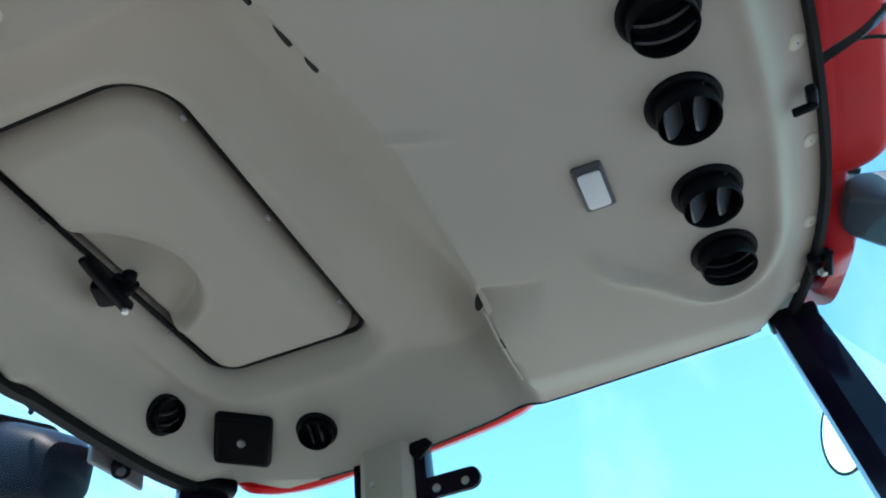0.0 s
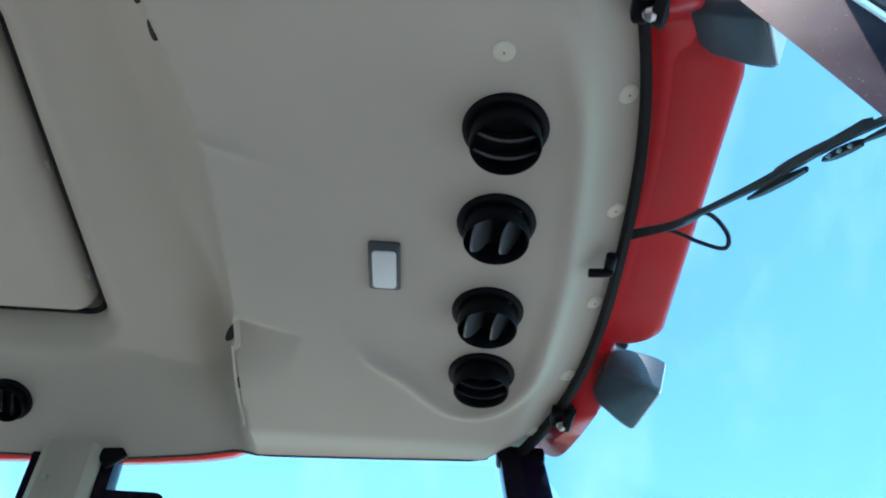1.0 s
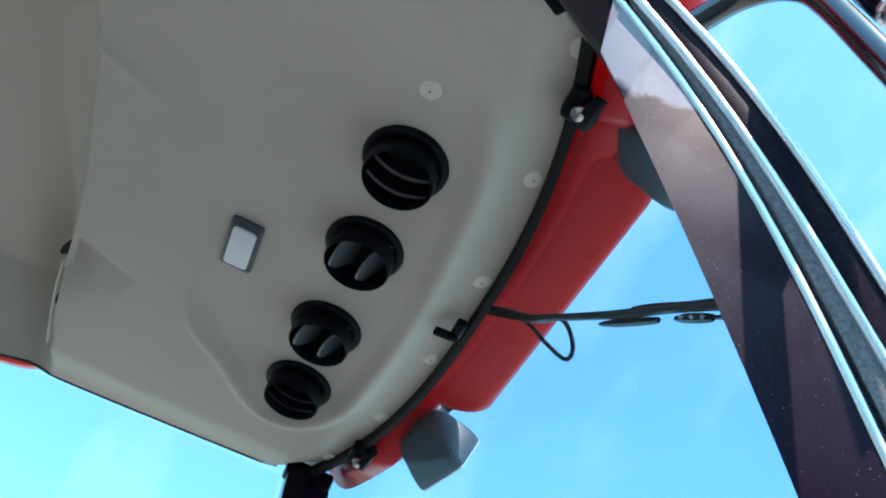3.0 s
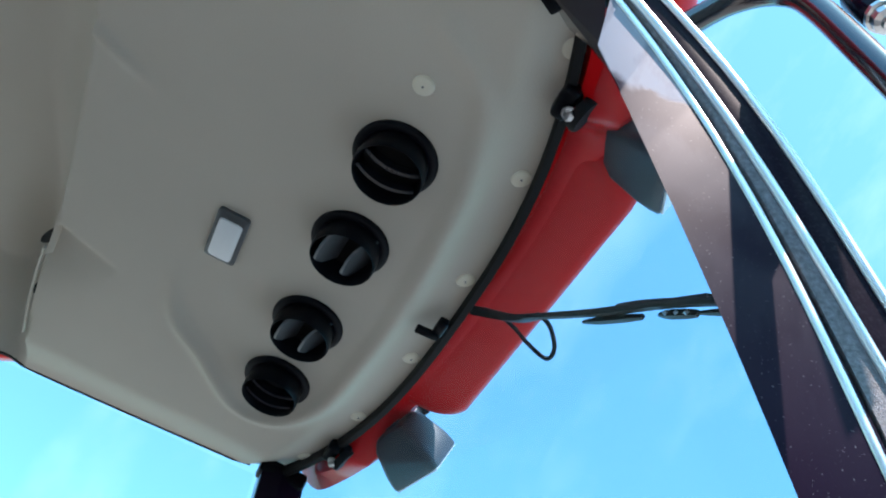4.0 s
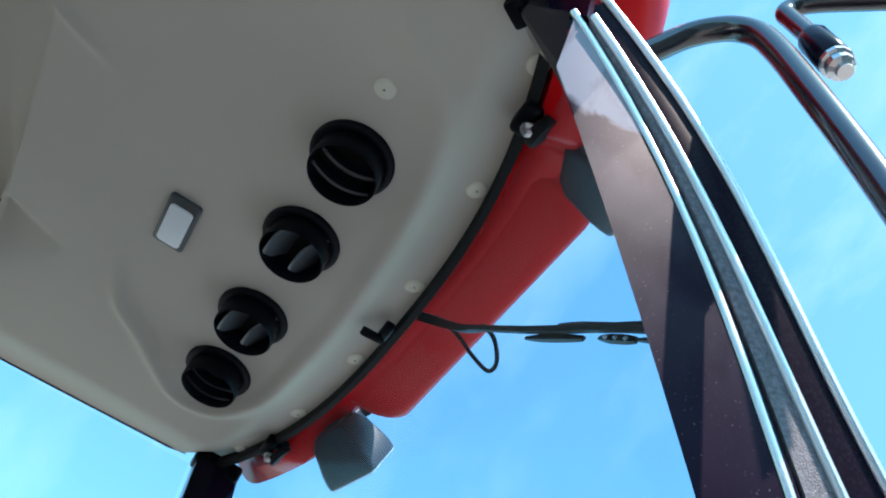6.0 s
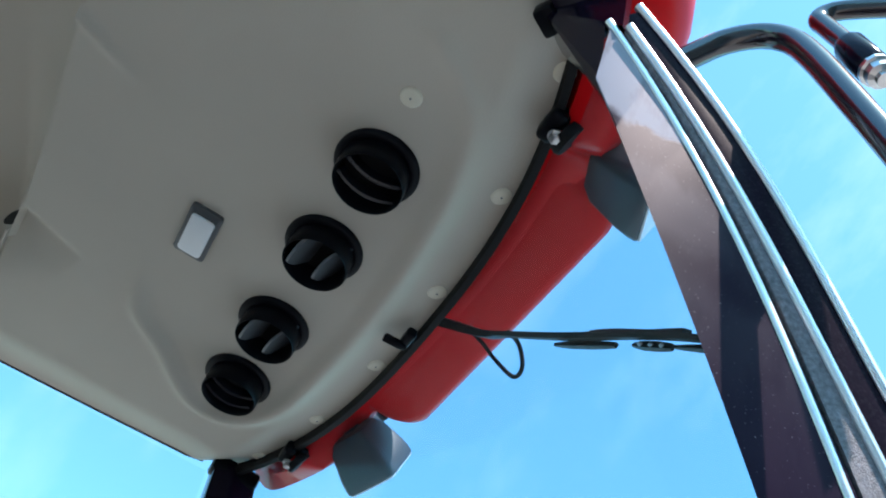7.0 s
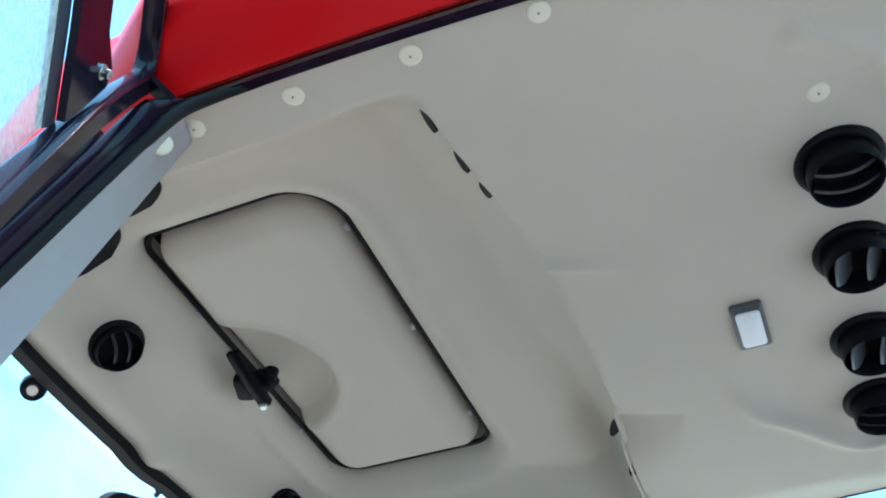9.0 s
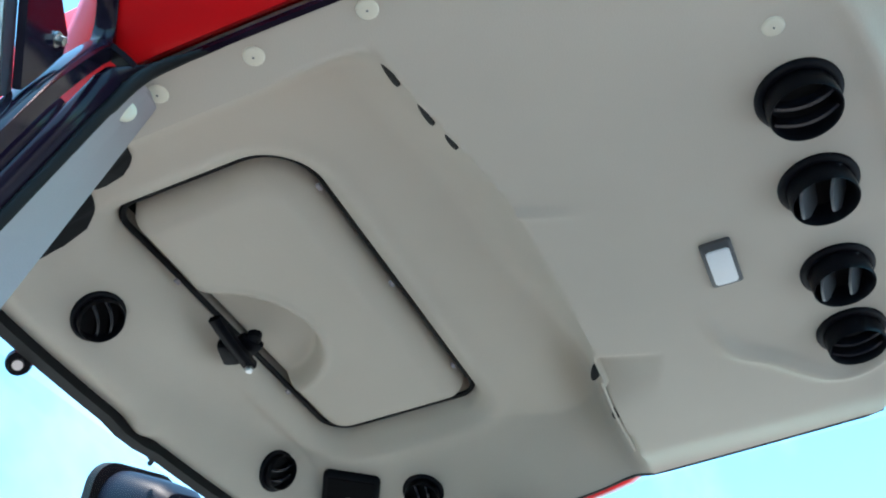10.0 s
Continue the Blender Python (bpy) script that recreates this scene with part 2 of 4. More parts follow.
def lathe(profile, seg=48, close=False):
    """Turns (radius, z) pairs round the z axis."""
    bm = bmesh.new()
    rings = []
    for r, z in profile:
        rings.append([bm.verts.new((r * math.cos(2 * math.pi * k / seg), r * math.sin(2 * math.pi * k / seg), z)) for k in range(seg)])
    for a, b in zip(rings, rings[1:] + (rings[:1] if close else [])):
        for k in range(seg):
            bm.faces.new((a[k], a[(k + 1) % seg], b[(k + 1) % seg], b[k]))
    if not close:
        for ring in (rings[0], rings[-1]):
            bm.faces.new(ring)
    bmesh.ops.remove_doubles(bm, verts=bm.verts, dist=1e-6)
    return bm


def sweep(points, section, up=(0, 0, 1), closed=False, scales=None):
    """Carries a closed 2D section [(side, up)] along a line of points."""
    bm = bmesh.new()
    pts = [Vector(p) for p in points]
    rings = []
    n = len(pts)
    for i, p in enumerate(pts):
        a, b = (pts[i - 1], pts[(i + 1) % n]) if closed else (pts[max(i - 1, 0)], pts[min(i + 1, n - 1)])
        ahead = (b - a).normalized()
        side = ahead.cross(Vector(up)).normalized()
        top = side.cross(ahead)
        s = scales[i] if scales else 1.0
        rings.append([bm.verts.new(p + side * (u * s) + top * (v * s)) for u, v in section])
    k = len(section)
    for i in range(n if closed else n - 1):
        a, b = rings[i], rings[(i + 1) % n]
        for j in range(k):
            bm.faces.new((a[j], a[(j + 1) % k], b[(j + 1) % k], b[j]))
    if not closed:
        bm.faces.new(rings[0])
        bm.faces.new(rings[-1])
    return bm


def circle(r, seg=12):
    return [(r * math.cos(2 * math.pi * k / seg), r * math.sin(2 * math.pi * k / seg)) for k in range(seg)]


def smooth_line(points, steps=8):
    """A rounded line through the points (Catmull-Rom)."""
    p = [Vector(q) for q in points]
    p = [p[0] * 2 - p[1]] + p + [p[-1] * 2 - p[-2]]
    out = []
    for i in range(1, len(p) - 2):
        for s in range(steps):
            t = s / steps
            a, b, c, d = p[i - 1], p[i], p[i + 1], p[i + 2]
            out.append(0.5 * ((2 * b) + (c - a) * t + (2 * a - 5 * b + 4 * c - d) * t * t + (3 * b - a - 3 * c + d) * t ** 3))
    return out + [p[-2]]


def rounded_rect(cx, cy, hx, hy, r, seg=8):
    """Corner radii r = (right-front, left-front, left-rear, right-rear)."""
    out = []
    for (sx, sy), rr, start in (((1, 1), r[0], 0), ((-1, 1), r[1], 90), ((-1, -1), r[2], 180), ((1, -1), r[3], 270)):
        for k in range(seg + 1):
            a = radians(start + 90 * k / seg)
            out.append((cx + sx * (hx - rr) + rr * math.cos(a), cy + sy * (hy - rr) + rr * math.sin(a)))
    return out


def smoothstep(a, b, x):
    t = min(max((x - a) / (b - a), 0.0), 1.0)
    return t * t * (3 - 2 * t)


# ---- ground and lower cab ----
bm = bmesh.new()
bmesh.ops.create_grid(bm, x_segments=40, y_segments=40, size=400)
ground = part("ground", bm, GRAVEL)
tagged(ground, "pale dry gravel yard in bright sun", "ground", kind="structure")
# out of view; left and rear walls stand high to cut bounce light
base = part("cab_base", join(box(1.50, 1.95, 0.85, (0.0, 0.10, 0.4265), bevel=0.04), box(0.06, 1.90, 0.80, (-0.715, 0.10, 1.24), bevel=0.01), box(1.36, 0.05, 1.00, (0.0, -0.86, 1.34), bevel=0.01), box(1.10, 0.30, 0.55, (0.0, 0.88, 1.12), bevel=0.03), box(0.55, 0.50, 0.35, (0.0, -0.30, 1.02), bevel=0.06), box(0.52, 0.14, 0.55, (0.0, -0.58, 1.30), bevel=0.05)), INTERIOR)
tagged(base, "plain dark lower body of the tractor cab, unseen, its walls raised to block light", "cab base", kind="structure")

# unseen wall, added to cut the light that reaches the liner past the door
light_block = part("light_block_east", box(0.30, 16.0, 2.9, (3.6, -2.0, 1.447), bevel=0.02), material("light_block_grey", (0.30, 0.26, 0.22), 0.8, vary=0.25, scale=1.5, grain=40, bump=0.4, spec=0.2))
tagged(light_block, "plain unseen grey wall added to block light from the door side", "wall", kind="structure")

# ---- roof liner ----
ZC, ZB = 2.40, 2.512
HX0, HX1, HY0, HY1 = -0.374, 0.376, -0.564, -0.209
HATCH_R = (0.092, 0.038, 0.06, 0.042)  # right-front, left-front, left-rear, right-rear


def side_edge(y):
    return 0.648 - 0.05 * (max(y + 0.3, 0) / 0.9) ** 2


def side_x(u, y):
    """Across the liner: u = -1 at the window side, 1 at the door side, which lies a little further in."""
    return u * side_edge(y) - 0.013 * max(u, 0)


def front_edge(u):
    return 0.697 - 0.10 * abs(u) ** 2.6


def rear_edge(u):
    return -0.752 + 0.05 * abs(u) ** 2 + 0.15 * abs(u) ** 9


def hatch_sdf(x, y, grow=0.0):
    """Distance outside the rounded outline of the roof hatch."""
    cx, cy, hx, hy = (HX0 + HX1) / 2, (HY0 + HY1) / 2, (HX1 - HX0) / 2 + grow, (HY1 - HY0) / 2 + grow
    r = HATCH_R[(0 if y > cy else 3) if x > cx else (1 if y > cy else 2)]
    qx, qy = abs(x - cx) - hx + r, abs(y - cy) - hy + r
    return math.hypot(max(qx, 0), max(qy, 0)) + min(max(qx, qy), 0) - r


def line_distance(x, y, line):
    best = 9.0
    for (ax, ay), (bx, by) in zip(line, line[1:]):
        dx, dy = bx - ax, by - ay
        t = min(max(((x - ax) * dx + (y - ay) * dy) / (dx * dx + dy * dy), 0), 1)
        best = min(best, math.hypot(x - ax - t * dx, y - ay - t * dy))
    return best


VENT_RIDGE = [tuple(p[:2]) for p in smooth_line([(-0.14, 0.262, 0), (-0.222, 0.288, 0), (-0.270, 0.318, 0), (-0.308, 0.362, 0), (-0.358, 0.404, 0), (-0.401, 0.448, 0), (-0.409, 0.497, 0), (-0.378, 0.546, 0), (-0.295, 0.588, 0), (-0.18, 0.603, 0), (0.0, 0.614, 0), (0.21, 0.604, 0), (0.31, 0.588, 0), (0.40, 0.556, 0), (0.455, 0.48, 0)], 3)]


def seam(x):
    return 0.090 - (0.060 * smoothstep(0.15, 0.60, x) if x > 0 else 0.022 * smoothstep(0.05, 0.40, -x))


def ease(t):
    t = min(max(t, 0.0), 1.0)
    return 1 - (1 - t) ** 2


def roll(t):
    """A rounded edge: 0 on the flat, 1 at the rim (t = 0)."""
    t = min(max(1 - t, 0.0), 1.0)
    return 1 - math.sqrt(1 - t * t)


def liner_z(x, y):
    u = x / side_edge(y)
    z = ZC + 0.030 * smoothstep(-0.085, -0.012, y - front_edge(u))
    back = seam(x) - y
    if back > 0:
        deep = smoothstep(0.10, -0.30, x)
        rise = ease(back / (0.125 - 0.070 * deep)) * ease((0.557 - x) / 0.075)
        fold = -0.375 - 0.105 * smoothstep(-0.36, 0.02, y)  # the bay folds down to the window side along this line
        left, rear = max(fold - x, 0) / (0.645 + fold), max(-0.625 + 0.075 * smoothstep(-0.2, 0.2, x) - y, 0) / 0.19
        z += max((ZB - ZC + 0.050 * math.exp(-((x + 0.41) / 0.17) ** 2 - ((back - 0.045) / 0.050) ** 2) - 0.114 * left ** 1.12) * rise - 0.150 * rear ** 1.15 * smoothstep(0.02, 0.2, back), -0.035)
        # raised lip round the hatch opening
        z += -0.006 * math.exp(-((hatch_sdf(x, y) - 0.045) / 0.022) ** 2) + 0.050 * roll(hatch_sdf(x, y) / 0.046)
    else:
        d = line_distance(x, y, VENT_RIDGE) if y > 0.2 and x < 0.5 else 1
        z -= 0.0085 * math.exp(-(d / 0.017) ** 2) * (1 + 0.9 * smoothstep(-0.05, -0.28, x)) * max(smoothstep(0.262, 0.31, y), 0.0)
        # short pressed creases behind the dome lamp
        d = line_distance(x, y, [(0.214, 0.072), (0.16, 0.19)])
        z -= 0.0090 * math.exp(-(d / 0.009) ** 2) * smoothstep(0.21, 0.10, y)
        # wedge-shaped press mark that fades out towards the lamp
        px, py = x + 0.168, y - 0.07
        along, across = -0.342 * px + 0.94 * py, -0.94 * px - 0.342 * py
        fade = 1 - along / 0.135
        if fade > 0 and across > 0:
            w = 0.050 * fade + 0.004
            z += 0.040 * min(fade, 1) * min(across / w, 1) * smoothstep(w + 0.16, w, across)
    z += 0.022 * smoothstep(-0.50, -0.63, x) * smoothstep(-0.30, 0.05, y)
    # the rear rim is level, with a moulded drainage bump
    level = smoothstep(0.085, 0.0, y - rear_edge(u)) * smoothstep(0.56, 0.50, abs(x))
    z += (2.394 - z) * level - 0.020 * math.exp(-(((x - 0.008) / 0.032) ** 2 + ((y + 0.730) / 0.030) ** 2))
    return z


def snapped_grid(bm, xs_ys, keep):
    """A net of points with cells outside `keep` left out and its rim drawn onto keep = 0. Returns the rim's verts."""
    rows = [[bm.verts.new((x, y, 0)) for x, y in row] for row in xs_ys]
    inside, outside = set(), set()
    for ra, rb in zip(rows, rows[1:]):
        for k in range(len(ra) - 1):
            q = (ra[k], rb[k], rb[k + 1], ra[k + 1])
            cx, cy = sum(v.co.x for v in q) / 4, sum(v.co.y for v in q) / 4
            if keep(cx, cy) > 0:
                bm.faces.new(q)
                inside.update(q)
            else:
                outside.update(q)
    rim = inside & outside
    for v in rim:
        for _ in range(3):
            x, y = v.co.x, v.co.y
            d, e = keep(x, y), 1e-4
            gx, gy = (keep(x + e, y) - keep(x - e, y)) / (2 * e), (keep(x, y + e) - keep(x, y - e)) / (2 * e)
            n = max(gx * gx + gy * gy, 0.25)
            v.co.x, v.co.y = x - d * gx / n, y - d * gy / n
    for v in outside - inside:
        bm.verts.remove(v)
    return rim


def raise_rim(bm, rim, height):
    edges = [e for e in bm.edges if e.is_boundary and e.verts[0] in rim and e.verts[1] in rim]
    r = bmesh.ops.extrude_edge_only(bm, edges=edges)
    bmesh.ops.translate(bm, vec=(0, 0, height), verts=[g for g in r["geom"] if isinstance(g, bmesh.types.BMVert)])


NU, NV = 200, 236
net = []
for i in range(NU + 1):
    u = -1 + 2 * i / NU
    row = []
    for j in range(NV + 1):
        y = rear_edge(u) + (front_edge(u) - rear_edge(u)) * j / NV
        row.append((side_x(u, y), y))
    net.append(row)
bm = bmesh.new()
rim = snapped_grid(bm, net, lambda x, y: hatch_sdf(x, y))
for v in bm.verts:
    v.co.z = liner_z(v.co.x, v.co.y)
raise_rim(bm, rim, 0.035)
outer = {v for v in bm.verts if v.is_boundary} - {v for v in bm.verts if hatch_sdf(v.co.x, v.co.y) < 0.02}
raise_rim(bm, outer, 0.03)
liner = part("ceiling", bm, LINER, smooth=50)
tagged(liner, "moulded grey-beige plastic roof liner of a tractor cab", "ceiling", kind="structure")

# ---- roof hatch ----
hatch = thing("roof_hatch", Matrix.Identity(4), "closed grey-beige plastic roof hatch with a black latch", "roof hatch")
HZ = 2.516


def pocket(x, y):
    q = math.hypot((x + 0.02 * (y + 0.5)) / 0.172, (y + 0.578) / 0.187)
    return smoothstep(1.0, 0.88, q) - 0.10 * math.exp(-((q - 1.03) / 0.035) ** 2)


def hatch_z(x, y):
    return HZ + 0.042 * pocket(x, y) - 0.004 * (1 - min(abs(x) / 0.4, 1) ** 2)


bm = bmesh.new()
rim = snapped_grid(bm, [[(HX0 - 0.02 + 0.0052 * i, HY0 - 0.02 + 0.0052 * j) for j in range(80)] for i in range(156)], lambda x, y: -hatch_sdf(x, y, -0.016))
for v in bm.verts:
    v.co.z = hatch_z(v.co.x, v.co.y) + 0.062 * roll(-hatch_sdf(v.co.x, v.co.y, -0.016) / 0.050) * (1 - 0.8 * pocket(v.co.x, v.co.y))
raise_rim(bm, rim, 0.012)
panel = part("panel", bm, LINER, hatch, smooth=50)
# added black sheet: gives the gap its dark depth in place of shade
part("cover", box(HX1 - HX0 + 0.16, HY1 - HY0 + 0.16, 0.010, ((HX0 + HX1) / 2, (HY0 + HY1) / 2, 2.618), bevel=0.003), RUBBER, hatch, "black sheet added to darken the hatch gap")
part("gasket", sweep([(x, y, 2.552) for x, y in rounded_rect((HX0 + HX1) / 2, (HY0 + HY1) / 2, (HX1 - HX0) / 2 - 0.004, (HY1 - HY0) / 2 - 0.004, HATCH_R)], circle(0.0056, 8), closed=True), RUBBER, hatch, "black rubber gasket", smooth=60)
for x, y in ((0.283, -0.213), (0.026, -0.213), (-0.242, -0.213), (-0.175, -0.552), (0.196, -0.552)):
    part("clip", box(0.013, 0.008, 0.006, (x, y, 2.528), bevel=0.002), TRIM, hatch)
latch = part("latch", join(box(0.060, 0.036, 0.026, (0.020, -0.556, 2.496), bevel=0.009, turn=Matrix.Rotation(0.35, 4, "Z")), box(0.050, 0.050, 0.018, (0.014, -0.524, 2.504), bevel=0.007, turn=Matrix.Rotation(-0.4, 4, "Z"))), BLACK, hatch, "black plastic latch body", smooth=40)
lever = sweep(smooth_line([(0.116, -0.522, 2.494), (0.09, -0.523, 2.488), (0.03, -0.526, 2.480), (-0.016, -0.529, 2.478)], 4), [(-0.012, -0.006), (-0.007, -0.010), (0.007, -0.010), (0.012, -0.006), (0.012, 0.006), (-0.012, 0.006)])
part("handle", lever, BLACK, latch, "black latch handle", smooth=40)
part("knob", lathe([(0.0, -0.006), (0.009, -0.006), (0.013, -0.002), (0.014, 0.012), (0.0, 0.012)], 20), BLACK, latch, smooth=40).location = (0.024, -0.500, 2.504)
part("bolt", lathe([(0.0, -0.006), (0.006, -0.006), (0.0085, -0.002), (0.0085, 0.004), (0.0, 0.004)], 6), ZINC, latch, "zinc-plated bolt").location = (-0.010, -0.528, 2.466)


# ---- air vents ----
def air_vent(x, y, z, size, turn, tilt, fins, label):
    """A round vent: dished bezel, swivelling barrel with curved fins. turn: the fins' direction; tilt: a turn of the barrel (rx, ry)."""
    n = liner_normal(x, y)
    lie = n.to_track_quat("Z", "Y").to_matrix().to_4x4()
    v = thing("air_vent", Matrix.Translation((x, y, z)) @ lie, label, "air vent", "air vents in the roof liner")
    r = 0.0575 * size
    part("bezel", lathe([(r * 0.985, -0.004), (r, 0.002), (r * 0.985, 0.005), (r * 0.93, 0.0075), (r * 0.83, 0.0085), (r * 0.76, 0.0065), (r * 0.73, -0.006), (r * 0.73, -0.03)], 56, close=True), BLACK, v, smooth=50)
    part("duct", lathe([(0, 0.003), (r * 0.73, 0.003), (r * 0.73, -0.004), (0, -0.004)], 32), RUBBER, v)
    out = 0.015 if size == 1.0 else 0.0  # the front vents stand further out
    barrel = part("barrel", lathe([(r * 0.70, -0.024 - out), (r * 0.80, -out), (r * 0.825, 0.004), (r * 0.82, 0.0155), (r * 0.80, 0.0185), (r * 0.765, 0.016), (r * 0.68, -0.024 - out)], 48, close=True), BLACK, v, smooth=50)
    barrel.matrix_local = pose(0, 0, 0.007 + out, tilt[0], tilt[1], 0)
    if fins == "slats":
        for k in ((-0.58, 0.58) if size == 1.0 else (-0.55, 0.55)):
            off = k * r * 0.44
            half = math.sqrt((r * 0.72) ** 2 - off ** 2)
            sec = [(-0.0018, -0.010), (0.0018, -0.010), (0.0034, 0), (0.0030, 0.0065), (0.0, 0.0085), (-0.0030, 0.0065), (-0.0030, 0)]
            pts = [(half * (-1 + s / 5), off - 0.005 * (1 - (-1 + s / 5) ** 2), 0.001 + 0.009 * (1 - (-1 + s / 5) ** 2)) for s in range(11)]
            part("slat", sweep(pts, sec), SLAT, barrel, smooth=50).matrix_local = pose(0, 0, 0, 0, 0, turn)
    else:
        toward = 1 if (lie @ Vector((0, 1, 0))).y > 0 else -1  # the vanes lean away from the windscreen
        for k in (-1, 1):
            half = r * 0.63
            bm = bmesh.new()
            face = []
            for s in range(17):
                c = -math.cos(math.pi * s / 16)
                face.append((half * c, 0.002 + 0.018 * (1 - c ** 4)))
            face += [(half, -0.03), (-half, -0.03)]
            sheets = [[bm.verts.new((x, k * r * 0.36 + toward * 0.004 + side * (0.0016 + 0.03 * (0.03 - h)) - toward * 0.68 * (h + 0.006), h)) for x, h in face] for side in (-1, 1)]
            bm.faces.new(sheets[0])
            bm.faces.new(sheets[1])
            for i in range(len(face)):
                j = (i + 1) % len(face)
                bm.faces.new((sheets[0][i], sheets[0][j], sheets[1][j], sheets[1][i]))
            part("vane", bm, FIN, barrel, "smooth dark grey vane", smooth=40).matrix_local = pose(0, 0, 0, 0, 0, turn)
    return v


SLAT = material("glossy_slat", (0.008, 0.010, 0.016), 0.26, vary=0.1, grain=300, bump=0.03, spec=0.4)
FIN = material("grey_vent_fin", (0.085, 0.098, 0.11), 0.30, vary=0.1, grain=300, bump=0.05)


def liner_normal(x, y):
    e = 0.012
    n = Vector(((liner_z(x + e, y) - liner_z(x - e, y)) / (2 * e), (liner_z(x, y + e) - liner_z(x, y - e)) / (2 * e), -1.0))
    return n.normalized()


for x, y, size, turn, tilt, fins, label in (
        (0.250, 0.500, 1.0, 90, (0, 0), "slats", "round black air vent with slats turned crosswise"),
        (0.077, 0.500, 1.0, -3, (0, 0), "vanes", "round black air vent with two broad grey vanes"),
        (-0.121, 0.500, 1.0, -3, (0, 0), "vanes", "round black air vent with two broad grey vanes"),
        (-0.289, 0.500, 1.0, 90, (0, 0), "slats", "round black air vent with slats turned crosswise"),
        (0.257, -0.650, 0.82, 145, (0, 0), "slats", "round black air vent at the rear rim of the liner"),
        (-0.337, -0.674, 0.80, 40, (0, 0), "slats", "round black air vent beside the roof loudspeaker"),
        (-0.531, -0.417, 0.80, 80, (0, 0), "slats", "round black air vent beside the roof loudspeaker")):
    air_vent(x, y, liner_z(x, y) - 0.001, size, turn, tilt, fins, label)

# ---- dome lamp ----
lamp = thing("dome_lamp", Matrix.Translation((-0.0265, 0.337, ZC)), "small grey dome lamp with a frosted lens, switched off", "lamp")
bm = bmesh.new()
for s, z in ((1.0, 0.002), (1.0, -0.006), (0.93, -0.009)):
    pts = rounded_rect(0, 0, 0.0515 * s, 0.0245 * s if s == 1 else 0.0215, (0.006,) * 4, 4)
    ring = [bm.verts.new((x, y, z)) for x, y in pts]
    if z < 0:
        for k in range(len(ring)):
            bm.faces.new((last[k], last[(k + 1) % len(ring)], ring[(k + 1) % len(ring)], ring[k]))
    last = ring
bm.faces.new(last)
part("housing", bm, GREY_LENS, lamp, smooth=40)
bm = bmesh.new()
last = None
for s, z in ((1.0, -0.006), (1.0, -0.0095), (0.97, -0.0115), (0.86, -0.0125)):
    ring = [bm.verts.new((x - 0.002, y, z)) for x, y in rounded_rect(0, 0, 0.041 * s, 0.0185 * s, (0.007 * s,) * 4, 5)]
    if last:
        for k in range(len(ring)):
            bm.faces.new((last[k], last[(k + 1) % len(ring)], ring[(k + 1) % len(ring)], ring[k]))
    last = ring
bm.faces.new(last)
part("lens", bm, LENS, lamp, "frosted white lens", smooth=40)

# ---- loudspeaker ----
edge, face = Vector((-0.447, 0.880, -0.160)).normalized(), Vector((0.490, 0.093, -0.862)).normalized()
turn = Matrix((edge, face.cross(edge), face)).transposed().to_4x4()
speaker = thing("loudspeaker", Matrix.Translation((-0.493, -0.578, 2.455)) @ turn, "square black roof loudspeaker with a round badge", "loudspeaker")
part("housing", box(0.128, 0.128, 0.030, bevel=0.014, seg=4), BLACK, speaker, smooth=40)
part("grille", box(0.104, 0.104, 0.006, (0, 0, 0.0150), bevel=0.003), material("speaker_cloth", (0.006, 0.0055, 0.0065), 0.8, vary=0.2, grain=900, bump=0.5, spec=0.1), speaker, smooth=40)
part("badge", lathe([(0, 0.0), (0.010, 0.0), (0.009, 0.003), (0.0, 0.0035)], 24), ZINC, speaker, "small silver badge", smooth=40).location = (0, 0, 0.0180)

# ---- trim buttons ----
button = thing("trim_button", Matrix.Translation((0.368, 0.489, ZC)), "round cream plastic trim button on the roof liner", "trim button", "trim buttons")
part("head", lathe([(0, -0.004), (0.004, -0.0042), (0.0118, -0.0036), (0.0140, -0.0018), (0.0145, 0.001), (0, 0.001)], 28), WHITE, button, smooth=50)
part("pin", lathe([(0, -0.0050), (0.0014, -0.0050), (0.0014, -0.003), (0, -0.003)], 8), FIN, button, "dark centre pin")
for x, y in ((-0.368, 0.489), (0.490, 0.622), (0.295, 0.655), (0.089, 0.671), (-0.117, 0.671), (-0.318, 0.653), (-0.505, 0.612), (0.584, 0.525), (0.594, 0.369), (0.599, 0.210), (0.602, 0.050), (0.604, -0.109), (0.608, -0.252)):
    copy_thing(button, Matrix.Translation((x, y, liner_z(x, y))) @ liner_normal(x, y).to_track_quat("Z", "Y").to_matrix().to_4x4() @ pose(0, 0, 0, 180))

# ---- slots in the step of the liner ----
for x, w in ((0.500, 0.046), (0.420, 0.042), (0.362, 0.030), (-0.262, 0.062), (-0.420, 0.044)):
    y = seam(x) - (0.009 if x > 0 else 0.011)
    n = Vector((0, -0.75, -0.66)) if x > 0 else Vector((0.35, -0.60, -0.70))
    s = part("vent_slot", lathe([(0, -0.004), (0.5, -0.004), (0.5, 0.004), (0, 0.004)], 20), RUBBER)
    s.matrix_world = Matrix.Translation((x, y, liner_z(x, y) - (0.001 if x > 0 else 0.005))) @ n.to_track_quat("Z", "X").to_matrix().to_4x4() @ Matrix.Diagonal((0.020 if x > 0 else 0.019, w, 0.5, 1))
    tagged(s, "dark slot in the step of the roof liner", "slot", "liner slots")
